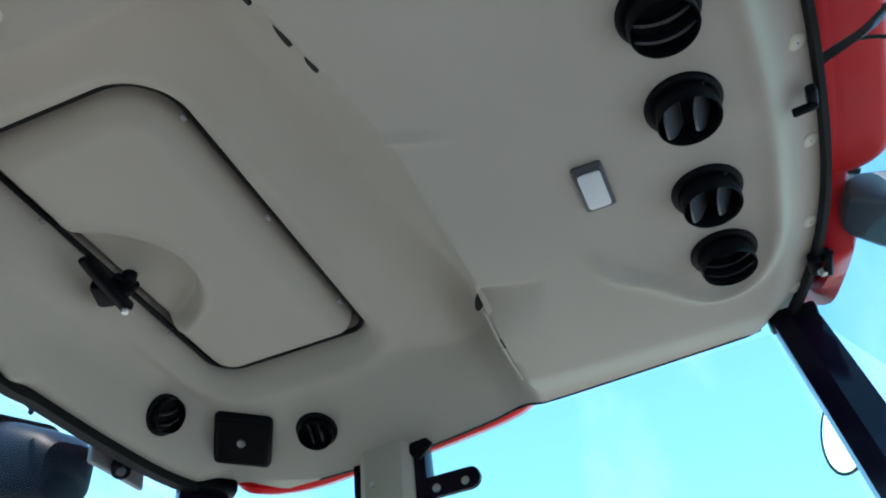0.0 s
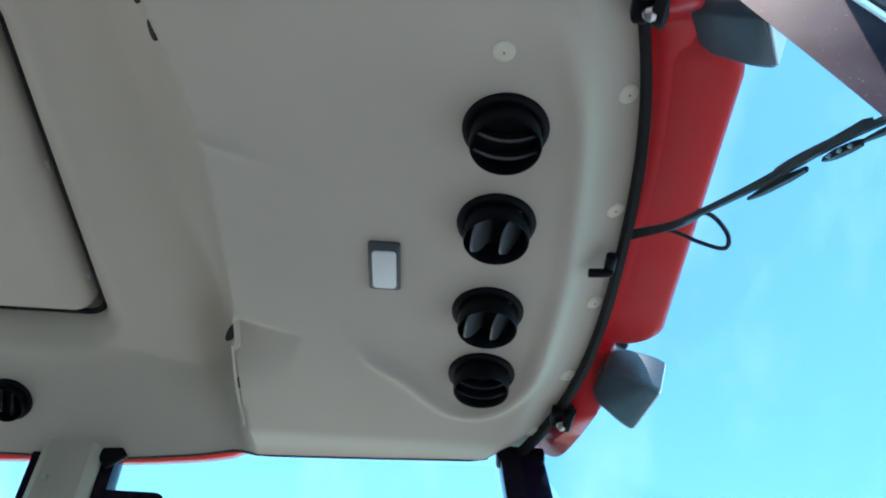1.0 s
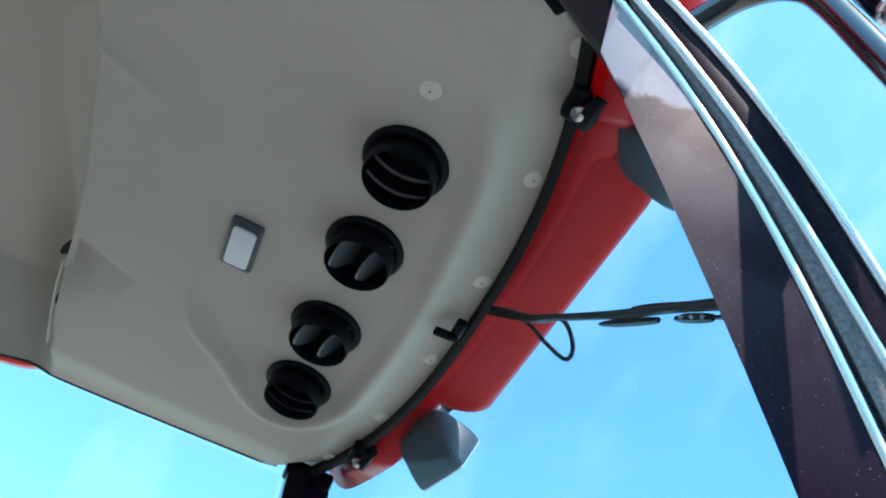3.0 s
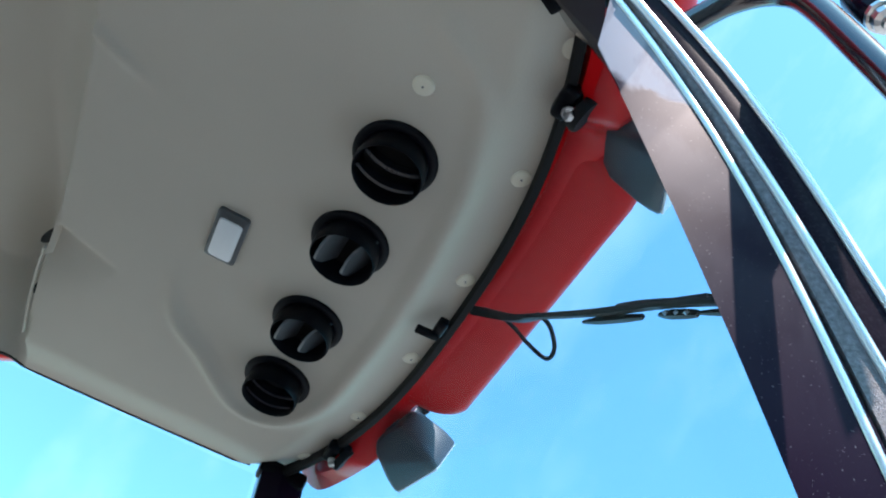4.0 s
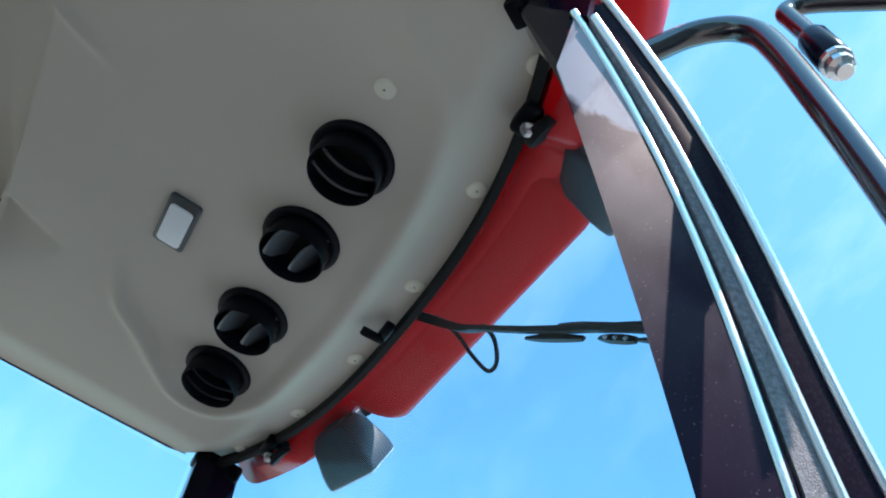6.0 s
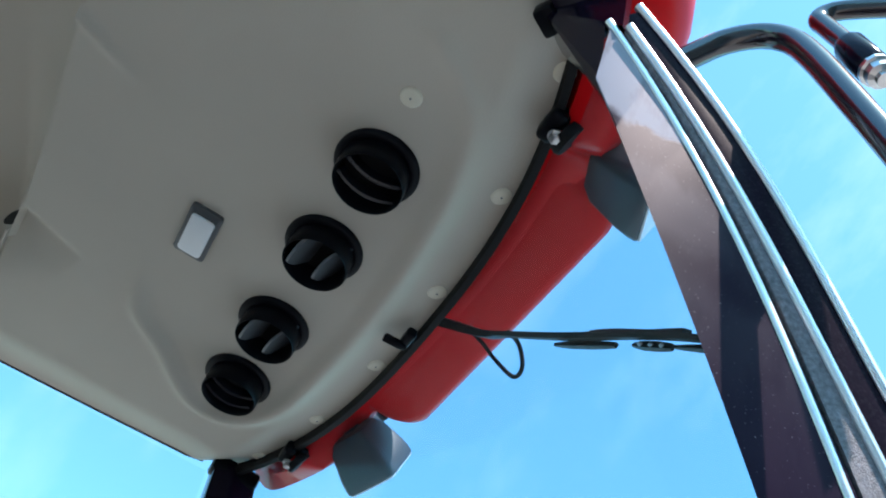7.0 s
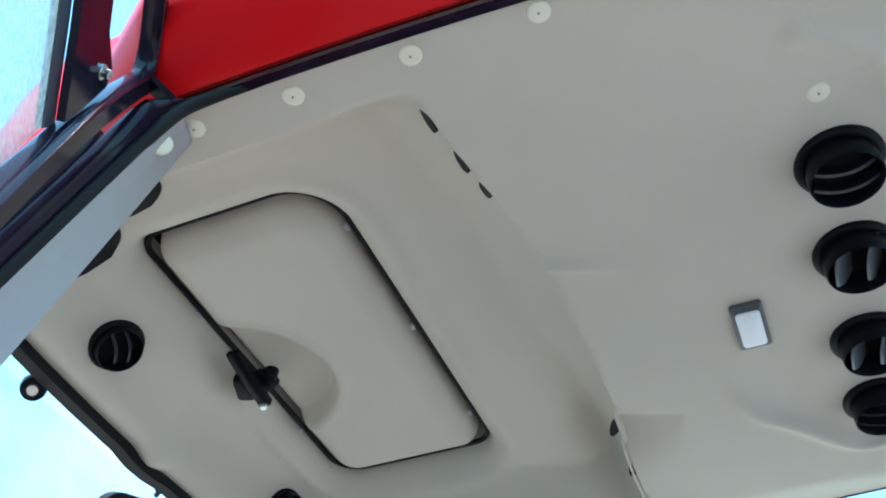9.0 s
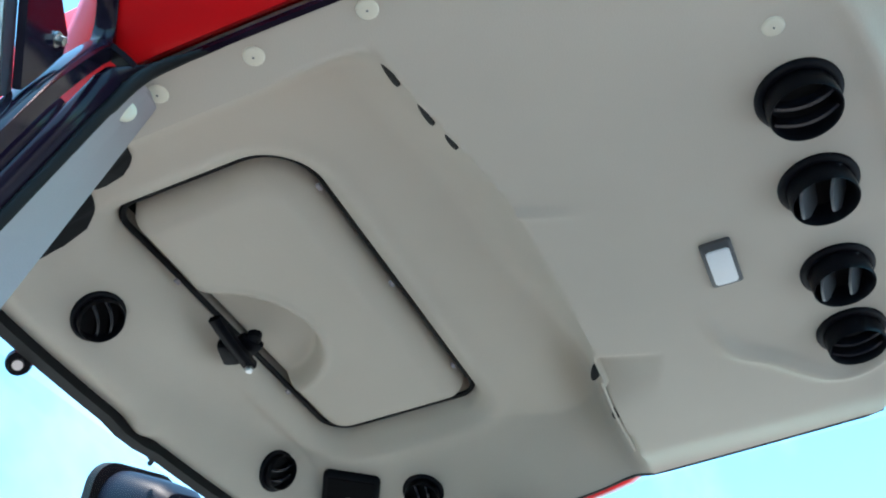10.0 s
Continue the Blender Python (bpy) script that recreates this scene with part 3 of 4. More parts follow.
strip = part("edge_strip", sweep([(-0.25 - 0.030 * k, seam(-0.25 - 0.030 * k) - 0.004, ZC + 0.001 - 0.0006 * k) for k in range(9)], [(-0.0015, -0.0035), (0.0015, -0.0035), (0.0015, 0.004), (-0.0015, 0.004)]), LINER)
tagged(strip, "thin beige plastic edge strip on the liner step", "trim", kind="structure")


# ---- red roof ----
def outline(grow, n=120):
    """The liner's outline, grown outwards, as a closed loop from the rear left round by the front."""
    loop = []
    for k in range(n):
        u = -1 + 2 * k / n
        loop.append((side_x(u, front_edge(u)), front_edge(u)))
    for k in range(n // 2):
        y = front_edge(1) + (rear_edge(1) - front_edge(1)) * k / (n // 2)
        loop.append((side_x(1, y), y))
    for k in range(n):
        u = 1 - 2 * k / n
        loop.append((side_x(u, rear_edge(u)), rear_edge(u)))
    for k in range(n // 2):
        y = rear_edge(1) + (front_edge(1) - rear_edge(1)) * k / (n // 2)
        loop.append((-side_edge(y), y))
    out = []
    m = len(loop)
    for k in range(m):
        (ax, ay), (bx, by) = loop[(k - 5) % m], loop[(k + 5) % m]
        l = math.hypot(bx - ax, by - ay)
        out.append((loop[k][0] - (by - ay) / l * grow, loop[k][1] + (bx - ax) / l * grow))
    for _ in range(6):
        out = [((out[k - 1][0] + out[k][0] * 2 + out[(k + 1) % m][0]) / 4, (out[k - 1][1] + out[k][1] * 2 + out[(k + 1) % m][1]) / 4) for k in range(m)]
    return out


def roof_lift(x, y):
    """How far the roof's rim rises over the window side and over the windscreen."""
    side = smoothstep(-0.50, -0.60, x) * smoothstep(-0.70, -0.62, y)
    lift = 0.046 * smoothstep(0.35, -0.1, x) * (1 - side)
    if side > 0:
        lift += side * (liner_z(-side_edge(y), y) - 2.41 + 0.009 - 0.006 * smoothstep(-0.38, -0.50, y) + 0.037 * smoothstep(0.0, 0.08, y))
    return lift * smoothstep(0.68, 0.60, y) + 0.085 * smoothstep(0.44, 0.35, abs(x)) * smoothstep(0.5, 0.6, y)


roof = thing("tractor_roof", Matrix.Identity(4), "glossy red tractor cab roof with a front visor", "roof")
bm = bmesh.new()
last = None
for grow, slim, z in ((0.004, 0.004, 2.440), (0.010, 0.010, 2.416), (0.026, 0.018, 2.409), (0.066, 0.050, 2.424), (0.082, 0.085, 2.452), (0.089, 0.108, 2.480), (0.090, 0.116, 2.54), (0.070, 0.098, 2.63), (0.02, 0.05, 2.69), (-0.06, -0.06, 2.71)):
    ring = []
    for (x, y), (ix, iy) in zip(outline(grow), outline(slim)):
        f = smoothstep(0.36, 0.54, y) if x > 0 else 1.0  # the right-hand side has no flange: its wall slopes straight up
        corner = 0.030 * smoothstep(0.42, 0.60, x) * smoothstep(0.50, 0.64, y) * smoothstep(0.03, 0.08, grow)
        cut = min(0.6 * max(0.0, -0.265 - iy), 0.8 * max(slim, 0.0)) if ix > 0.5 else 0.0  # the roof narrows behind the door pillar
        ring.append(bm.verts.new((ix + (x - ix) * f - cut, iy + (y - iy) * f + corner, z + roof_lift(x, y) * smoothstep(2.60, 2.46, z))))
    if last:
        for k in range(len(ring)):
            bm.faces.new((last[k], last[(k + 1) % len(ring)], ring[(k + 1) % len(ring)], ring[k]))
    last = ring
crown = bm.verts.new((0, 0, 2.725))
for k in range(len(last)):
    bm.faces.new((last[k], last[(k + 1) % len(last)], crown))
part("shell", bm, RED, roof, smooth=45)
bm = bmesh.new()
last = None
for grow, z in ((-0.10, 2.50), (0.0, 2.50), (0.014, 2.503), (0.024, 2.513), (0.028, 2.53), (0.024, 2.60), (0.0, 2.63), (-0.12, 2.65)):
    ring = [bm.verts.new((x, y, z)) for x, y in rounded_rect(0.0, 0.735, 0.30 + grow, 0.082 + grow, (0.05, 0.05, 0.01, 0.01) if grow > -0.05 else (0.005,) * 4, 8)] if grow > -0.05 else [bm.verts.new((x, y, z)) for x, y in rounded_rect(0.0, 0.755, 0.20, 0.02, (0.005,) * 4, 8)]
    for v in ring:
        v.co.y -= 0.22 * v.co.x ** 2
    if last:
        for k in range(len(ring)):
            bm.faces.new((last[k], last[(k + 1) % len(ring)], ring[(k + 1) % len(ring)], ring[k]))
    else:
        bm.faces.new(ring)
    last = ring
bm.faces.new(last)
part("visor", bm, RED, roof, "red front visor over the windscreen", smooth=45)
plug = part("plug", lathe([(0, -0.004), (0.006, -0.004), (0.008, -0.006), (0.013, -0.005), (0.016, -0.002), (0.016, 0.004), (0, 0.004)], 28), WHITE, roof, "white round plug", smooth=40)
plug.location = (0.630, 0.612, 2.409)
part("screw", lathe([(0, -0.0062), (0.0042, -0.0060), (0.0050, -0.0042), (0.0050, -0.003), (0, -0.003)], 12), ZINC, plug, "zinc screw head", smooth=40)

# ---- windscreen ----
LEAN = 0.46


def glass_y(x, z, off=0.0):
    u = min(max(x / 0.598, -1), 1)
    bow = (0.697 - front_edge(u)) * smoothstep(1.95, 2.43, z)  # the glass flattens out downwards
    return 0.707 - bow + off + LEAN * (2.43 - z)


screen = thing("window_1", Matrix.Identity(4), "clear curved windscreen in a black rubber seal", "windscreen", kind="structure")
bm = bmesh.new()
rows = []
for j in range(9):
    z = 2.435 - 1.45 * j / 8
    rows.append([bm.verts.new(((0.585 + 0.06 * j / 8) * (-1 + 2 * i / 24), glass_y((0.585 + 0.06 * j / 8) * (-1 + 2 * i / 24), z), z)) for i in range(25)])
for a, b in zip(rows, rows[1:]):
    for i in range(24):
        bm.faces.new((a[i], a[i + 1], b[i + 1], b[i]))
g = part("pane", bm, SCREEN_GLASS, screen, smooth=60, facing=(0, -1, 0))
g.visible_shadow = False
seal_line = [(0.575 * (-1 + 2 * i / 48), front_edge(-1 + 2 * i / 48) - 0.001, 2.424) for i in range(49)]
part("seal", sweep(seal_line, [(-0.006, -0.009), (0.004, -0.011), (0.009, -0.004), (0.008, 0.009), (-0.006, 0.009)]), RUBBER, screen, "black rubber seal", smooth=50)


def windscreen_clamp(x):
    y = front_edge(x / 0.598) - 0.004
    c = thing("windscreen_clamp", Matrix.Translation((x, y, 2.418)), "black windscreen clamp with a zinc bolt", "clamp", "windscreen clamps")
    part("bracket", join(box(0.046, 0.022, 0.026, (0, -0.004, -0.003), bevel=0.007, seg=3), box(0.026, 0.030, 0.014, (0.010, 0.012, 0.003), bevel=0.005)), BLACK, c, smooth=40)
    part("washer", lathe([(0, 0), (0.022, 0), (0.024, 0.006), (0.022, 0.014), (0, 0.014)], 24), RUBBER, c, smooth=40).matrix_local = pose(-0.002, 0.026, -0.012, 66)
    b = part("bolt", join(lathe([(0, 0), (0.0095, 0), (0.0095, 0.003), (0, 0.003)], 18), lathe([(0, 0.003), (0.0068, 0.003), (0.0068, 0.010), (0, 0.011)], 6)), ZINC, c, "zinc-plated bolt")
    b.matrix_local = pose(-0.001, 0.004, -0.021, 180)
    return c


windscreen_clamp(0.434)
windscreen_clamp(-0.428)
hook = thing("wiper_switch_lever", Matrix.Translation((0.02, 0.675, 2.405)), "small black lever at the top of the windscreen", "lever")
part("arm", sweep([(-0.034, -0.030, -0.010), (-0.034, -0.028, -0.010), (-0.034, -0.002, -0.008), (-0.034, 0.006, -0.006)], circle(0.0072, 12), scales=(0.75, 1.0, 1.0, 0.9)), BLACK, hook, smooth=50)
part("pivot", box(0.034, 0.016, 0.018, (-0.020, 0.002, 0.000), bevel=0.005, seg=3), BLACK, hook, smooth=40)

# ---- wiper ----
wiper = thing("windscreen_wiper", Matrix.Identity(4), "black windscreen wiper parked across the glass", "wiper")
wp = lambda x, z, off: (x, glass_y(x, z, off), z)
arm = [wp(0.018, 2.454, 0.024), wp(0.10, 2.392, 0.030), wp(0.17, 2.347, 0.026), wp(0.30, 2.264, 0.024), wp(0.47, 2.164, 0.024)]
part("arm", sweep(smooth_line(arm, 5), [(-0.005, -0.009), (0.005, -0.009), (0.005, 0.009), (-0.005, 0.009)], up=(0, 1, 0.4), scales=[1.5 - 0.085 * k for k in range(11)] + [0.65] * 10), BLACK, wiper, "tapered black wiper arm", smooth=40)
blade = [wp(0.15, 2.352, 0.012), wp(0.30, 2.255, 0.010), wp(0.45, 2.165, 0.010), wp(0.58, 2.082, 0.012)]
part("blade", sweep(smooth_line(blade, 6), [(-0.003, -0.007), (0.003, -0.007), (0.004, 0.003), (0.0, 0.008), (-0.004, 0.003)], up=(0, 1, 0.4)), RUBBER, wiper, "thin rubber blade", smooth=40)
for x0, z0, x1, z1, drop, tall in ((0.27, 2.268, 0.375, 2.204, 0.0022, 0.008), (0.40, 2.190, 0.452, 2.157, 0.0026, 0.009), (0.34, 2.236, 0.46, 2.160, -0.0028, 0.006), (0.452, 2.157, 0.56, 2.090, 0.002, 0.006)):
    line = [wp(x0 + (x1 - x0) * k / 6, z0 + (z1 - z0) * k / 6 - drop, 0.014) for k in range(7)]
    part("yoke", sweep(line, [(-0.003, -tall / 2), (0.003, -tall / 2), (0.003, tall / 2), (-0.003, tall / 2)], up=(0.4, 0.2, 1), scales=(0.45, 0.8, 1, 1, 1, 0.9, 0.7)), BLACK, wiper, smooth=30)
# bright discs stand in for daylight through the holes of the yoke
for x, z in ((0.414, 2.178), (0.428, 2.169), (0.442, 2.160)):
    part("hole_dot", lathe([(0, -0.002), (0.0024, -0.002), (0.0024, 0.002), (0, 0.002)], 10), ZINC, wiper, "bright dot for daylight through a hole").matrix_local = Matrix.Translation(wp(x, z, 0.009)) @ pose(0, 0, 0, 65)
hose = smooth_line([(0.060, 0.745, 2.425), (0.072, 0.768, 2.402), (0.088, 0.785, 2.372), (0.120, 0.806, 2.330), (0.143, 0.806, 2.332), (0.149, 0.790, 2.360), wp(0.152, 2.368, 0.034)], 8)
part("hose", sweep(hose, circle(0.0032, 8), up=(0.1, 0.3, 1)), RUBBER, wiper, "thin black washer hose", smooth=60)


# ---- work lights ----
def work_light(x, y, z, aim, name, label, size=1.0, mat=None, soft=0.016):
    w = thing(name, Matrix.Translation((x, y, z)) @ pose(0, 0, 0, *aim) @ Matrix.Scale(size, 4), label, "work light", "work lights under the roof")
    bm = bmesh.new()
    last = None
    for s, yy in ((0.42, -0.050), (0.62, -0.046), (0.80, -0.030), (0.97, 0.018), (1.0, 0.034), (1.0, 0.046), (0.96, 0.049)):
        ring = [bm.verts.new((px, yy, pz)) for px, pz in rounded_rect(0, 0, 0.056 * s, 0.052 * s, (soft * s,) * 4, 5)]
        if last:
            for k in range(len(ring)):
                bm.faces.new((last[k], last[(k + 1) % len(ring)], ring[(k + 1) % len(ring)], ring[k]))
        else:
            bm.faces.new(ring)
        last = ring
    bm.faces.new(last)
    mat = mat or LAMP_GREY
    part("housing", bm, mat, w, smooth=35)
    part("lens", box(0.100, 0.004, 0.092, (0, 0.0505, 0), bevel=0.0015), LENS, w, "clear ribbed lens")
    for k in range(4 if size == 1.0 else 0):
        part("cooling_rib", box(0.030, 0.003, 0.0022, (0.0, -0.0515, -0.012 + 0.008 * k)), LAMP_GREY, w)
    if size > 1.0:
        bm = bmesh.new()
        sheets = [[bm.verts.new((px, yy, pz)) for px, pz in rounded_rect(-0.004, -0.002, 0.064, 0.060, (0.030,) * 4, 6)] for yy in (0.040, 0.054)]
        bm.faces.new(sheets[0])
        bm.faces.new(sheets[1])
        for k in range(len(sheets[0])):
            bm.faces.new((sheets[0][k], sheets[0][(k + 1) % len(sheets[0])], sheets[1][(k + 1) % len(sheets[0])], sheets[1][k]))
        part("bezel", bm, RUBBER, w, "black lamp bezel", smooth=40)
    if size == 1.0:
        part("bracket", join(box(0.012, 0.020, 0.07, (0.0, -0.030, 0.065), bevel=0.003), box(0.030, 0.030, 0.006, (0.0, -0.030, 0.098), bevel=0.002)), LAMP_GREY, w)
    return w


work_light(-0.392, 0.772, 2.472, (-20, -10, 20), "front_work_light", "dark grey square work light under the roof corner")
work_light(0.405, 0.775, 2.462, (-25, 12, -25), "front_work_light", "dark grey square work light behind the front pillar")
work_light(-0.315, -0.960, 2.405, (20, -14, 172), "rear_work_light", "dark blue-black work light behind the rear window", 1.85, LAMP_DARK, 0.034)


# ---- pillars ----
def ribbon_pillar(name, edges, depth, mat, label, z_top, z_low, steps=14, parent=None):
    """A bent pressing through edge lines, each a function of height z giving (x, y)."""
    bm = bmesh.new()
    rings = []
    for k in range(steps + 1):
        ring = []
        for j, e in enumerate(edges):
            top = z_top[j] if isinstance(z_top, tuple) else z_top
            z = top + (z_low - top) * k / steps
            x, y = e(z)
            ring.append(bm.verts.new((x, y, z)))
        for j, e in reversed(list(enumerate(edges))):
            top = z_top[j] if isinstance(z_top, tuple) else z_top
            z = top + (z_low - top) * k / steps
            x, y = e(z)
            ring.append(bm.verts.new((x + depth[0], y + depth[1], z)))
        rings.append(ring)
    m = len(rings[0])
    for a, b in zip(rings, rings[1:]):
        for j in range(m):
            bm.faces.new((a[j], a[(j + 1) % m], b[(j + 1) % m], b[j]))
    bm.faces.new(rings[0])
    bm.faces.new(rings[-1])
    bmesh.ops.bevel(bm, geom=[e for e in bm.edges if abs((e.verts[0].co - e.verts[1].co).normalized().z) > 0.5], offset=0.003, segments=2, affect="EDGES", profile=0.5)
    return part(name, bm, mat, parent, label, smooth=35)


def bent(x0, dx, y0, dy, curve=0.0, zt=2.30):
    """An edge line that leans by dx and dy a metre of height, curving by curve."""
    return lambda z: (x0 + dx * (zt - z), y0 + dy * (zt - z) - curve * (zt - z) ** 2)


def a_in(z):
    """The pillar's rear edge."""
    low = 2.2714 - z
    return 0.6292 + 0.02 * low, 0.558 + 0.56 * low - 0.14 * low ** 2


def bowed(x0, a, b, c, d):
    """An edge line of the pillar, y as a cubic of the drop below 2.3 m, running on straight below 1.9 m and above 2.3 m."""
    def at(z):
        low = 2.3 - z
        t = min(max(low, 0.0), 0.40)
        return x0 + 0.02 * low, a + b * t + c * t * t + d * t ** 3 + (low - t) * (b + 2 * c * t + 3 * d * t * t)
    return at


A_IN = a_in
A_MID = bowed(0.639, 0.577, 0.985, -1.30, 0.96)
A_MID2 = bowed(0.644, 0.583, 0.985, -1.30, 1.00)
A_CH = bowed(0.648, 0.585, 1.10, -1.66, 1.60)
A_OUT0 = bowed(0.651, 0.592, 1.12, -1.72, 1.72)
A_OUT = bowed(0.657, 0.615, 1.26, -2.55, 3.00)
pillar = thing("pillar_front_right", Matrix.Identity(4), "glossy black steel front pillar with a channel for the door seal", "pillar", kind="structure")
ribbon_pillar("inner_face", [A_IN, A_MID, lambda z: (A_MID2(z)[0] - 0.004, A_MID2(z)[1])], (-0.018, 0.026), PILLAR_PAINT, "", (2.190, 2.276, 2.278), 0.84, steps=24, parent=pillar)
bm = bmesh.new()  # the plate that joins the pillar to the roof corner
top = ((0.556, 0.556, 2.392), (0.602, 0.556, 2.392), (0.634, 0.552, 2.388), (0.652, 0.604, 2.332), (0.647, 0.610, 2.268), (0.6375, 0.596, 2.277), (0.629, 0.610, 2.196), (0.628, 0.622, 2.165), (0.600, 0.600, 2.250), (0.535, 0.590, 2.388))
sheets = [[bm.verts.new(Vector(p) + back) for p in top] for back in (Vector((0, 0, 0)), Vector((-0.012, 0.012, 0.012)))]
for sheet in sheets:
    for i in range(1, 9):
        bm.faces.new((sheet[0], sheet[i], sheet[i + 1]))
for i in range(10):
    bm.faces.new((sheets[0][i], sheets[0][(i + 1) % 10], sheets[1][(i + 1) % 10], sheets[1][i]))
part("head", bm, GLOSS_BLACK, pillar, "plain black pillar head")
ribbon_pillar("door_seal", [lambda z: (A_MID2(z)[0] - 0.002, A_MID2(z)[1] + 0.003), A_CH], (-0.010, 0.006), SEAL, "grey speckled door seal", (2.270, 2.272), 0.84, steps=24, parent=pillar)
ribbon_pillar("outer_face", [lambda z: (A_CH(z)[0], A_CH(z)[1] + 0.001), A_OUT0, A_OUT], (-0.030, 0.014), EDGE_PAINT, "", (2.272, 2.285, 2.297), 0.84, steps=24, parent=pillar)
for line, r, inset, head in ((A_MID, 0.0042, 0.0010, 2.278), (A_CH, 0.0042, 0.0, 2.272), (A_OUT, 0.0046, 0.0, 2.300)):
    part("rolled_edge", sweep([(line(head - 0.03 * k)[0] - inset, line(head - 0.03 * k)[1] + 0.001, head - 0.03 * k) for k in range(48)], circle(r, 12), up=(1, 0, 0)), EDGE_GLINT, pillar, "rolled steel edge, brightened for the sun glint", smooth=60)
part("hinge_block", box(0.024, 0.034, 0.024, (0.556, 0.566, 2.386), bevel=0.005, turn=Matrix.Rotation(radians(28), 4, "Z")), BLACK, pillar, "black hinge block at the pillar's head", smooth=40)

pl = thing("pillar_front_left", Matrix.Identity(4), "dark steel front pillar, black with bluish sheen", "pillar", kind="structure")
ribbon_pillar("post", [bent(-0.575, -0.03, 0.552, 0.16, 0.02, 2.42), bent(-0.570, -0.03, 0.590, 0.17, 0.02, 2.42), bent(-0.585, -0.03, 0.640, 0.20, 0.02, 2.42)], (-0.045, 0.0), GLOSS_BLACK, "", 2.425, 0.84, parent=pl)
part("top_joint", box(0.04, 0.095, 0.035, (-0.592, 0.594, 2.421), bevel=0.008), BLACK, pl, smooth=40)

pm = thing("pillar_side_left", Matrix.Identity(4), "grey plastic-trimmed side pillar with a screw", "pillar", kind="structure")
ribbon_pillar("trim", [bent(-0.628, -0.04, -0.362, -0.02, 0, 2.41), bent(-0.612, -0.04, -0.345, -0.02, 0, 2.41), bent(-0.612, -0.04, -0.258, -0.02, 0, 2.41), bent(-0.628, -0.04, -0.240, -0.02, 0, 2.41)], (-0.03, 0.0), LINER, "grey-beige plastic trim", 2.425, 0.84, parent=pm)
ribbon_pillar("post", [bent(-0.640, -0.04, -0.385, 0.0, 0, 2.41), bent(-0.640, -0.04, -0.215, 0.0, 0, 2.41)], (-0.05, 0.0), GLOSS_BLACK, "", 2.43, 0.84, parent=pm)
part("gusset", box(0.012, 0.05, 0.045, (-0.632, -0.222, 2.398), bevel=0.004, turn=Matrix.Rotation(radians(40), 4, "X")), BLACK, pm)
part("screw", lathe([(0, 0), (0.007, 0), (0.006, 0.004), (0, 0.005)], 12), ZINC, pm, "zinc screw").matrix_local = pose(-0.606, -0.325, 2.325, 0, 90)
plate = thing("hinge_plate", Matrix.Translation((-0.652, -0.175, 2.305)), "black steel hinge plate with two bolts", "hinge")
bm = bmesh.new()
sheets = [[bm.verts.new((x, py, pz)) for py, pz in rounded_rect(0, 0, 0.078, 0.024, (0.0235,) * 4, 8)] for x in (-0.005, 0.005)]
bm.faces.new(sheets[0])
bm.faces.new(sheets[1])
for i in range(len(sheets[0])):
    bm.faces.new((sheets[0][i], sheets[0][(i + 1) % len(sheets[0])], sheets[1][(i + 1) % len(sheets[0])], sheets[1][i]))
part("plate", bm, GLOSS_BLACK, plate, smooth=40)
for y in (-0.02, 0.045):
    part("bolt", lathe([(0, 0), (0.009, 0), (0.009, 0.004), (0.005, 0.006), (0, 0.006)], 16), ZINC, plate).matrix_local = pose(0.005, y, -0.006, 0, 90)

pr = thing("pillar_rear_left", Matrix.Identity(4), "black rear corner pillar", "pillar", kind="structure")
ribbon_pillar("post", [bent(-0.50, -0.03, -0.735, -0.05, 0, 2.41), bent(-0.545, -0.03, -0.705, -0.05, 0, 2.41), bent(-0.585, -0.03, -0.665, -0.05, 0, 2.41)], (-0.03, -0.035), GLOSS_BLACK, "", 2.415, 0.84, parent=pr)
part("top_joint", box(0.13, 0.05, 0.035, (-0.548, -0.700, 2.398), bevel=0.01, turn=Matrix.Rotation(radians(-42), 4, "Z")), BLACK, pr, smooth=40)

pb = thing("pillar_rear_right", Matrix.Identity(4), "rear door pillar with pale grey inner trim and glossy black frame", "pillar", kind="structure")
R_IN = bent(0.588, 0.04, -0.270, -0.42, 0.02, 2.40)
R_MID = bent(0.652, 0.04, -0.232, -0.62, -0.0, 2.36)
ribbon_pillar("inner_trim", [R_IN, lambda z: (0.5 * (R_IN(z)[0] + R_MID(z)[0]) + 0.004, 0.5 * (R_IN(z)[1] + R_MID(z)[1])), R_MID], (-0.010, -0.03), TRIM, "pale grey plastic inner trim", (2.402, 2.385, 2.36), 0.84, parent=pb)
R_B0 = bent(0.658, 0.04, -0.238, -0.63, 0.0, 2.37)
post_line = smooth_line([(0.652, -0.225, 2.392), (0.660, -0.250, 2.381), (0.668, -0.272, 2.364)], 4)[:-1] + [(R_B0(z)[0] + 0.012, R_B0(z)[1] - 0.014, z) for z in [2.345 - 0.09 * k for k in range(16)]]
part("post", sweep(post_line, [(0.014 * math.cos(a), 0.020 * math.sin(a)) for a in [2 * math.pi * k / 16 for k in range(16)]], up=(1, 0, 0), scales=[0.06 + 0.94 * (min(k, 8) / 8) ** 1.5 for k in range(len(post_line))]), GLOSS_BLACK, pb, "glossy black painted post", smooth=60)
part("flange", sweep([(R_B0(z)[0] + 0.030, R_B0(z)[1] - 0.040, z) for z in [2.318, 2.300] + [2.26 - 0.09 * k for k in range(15)]], [(0.022 * math.cos(a), 0.024 * math.sin(a)) for a in [2 * math.pi * k / 16 for k in range(16)]], up=(1, 0, 0), scales=[0.45, 0.9] + [1.0] * 15), GLOSS_BLACK, pb, "glossy black outer flange", smooth=60)
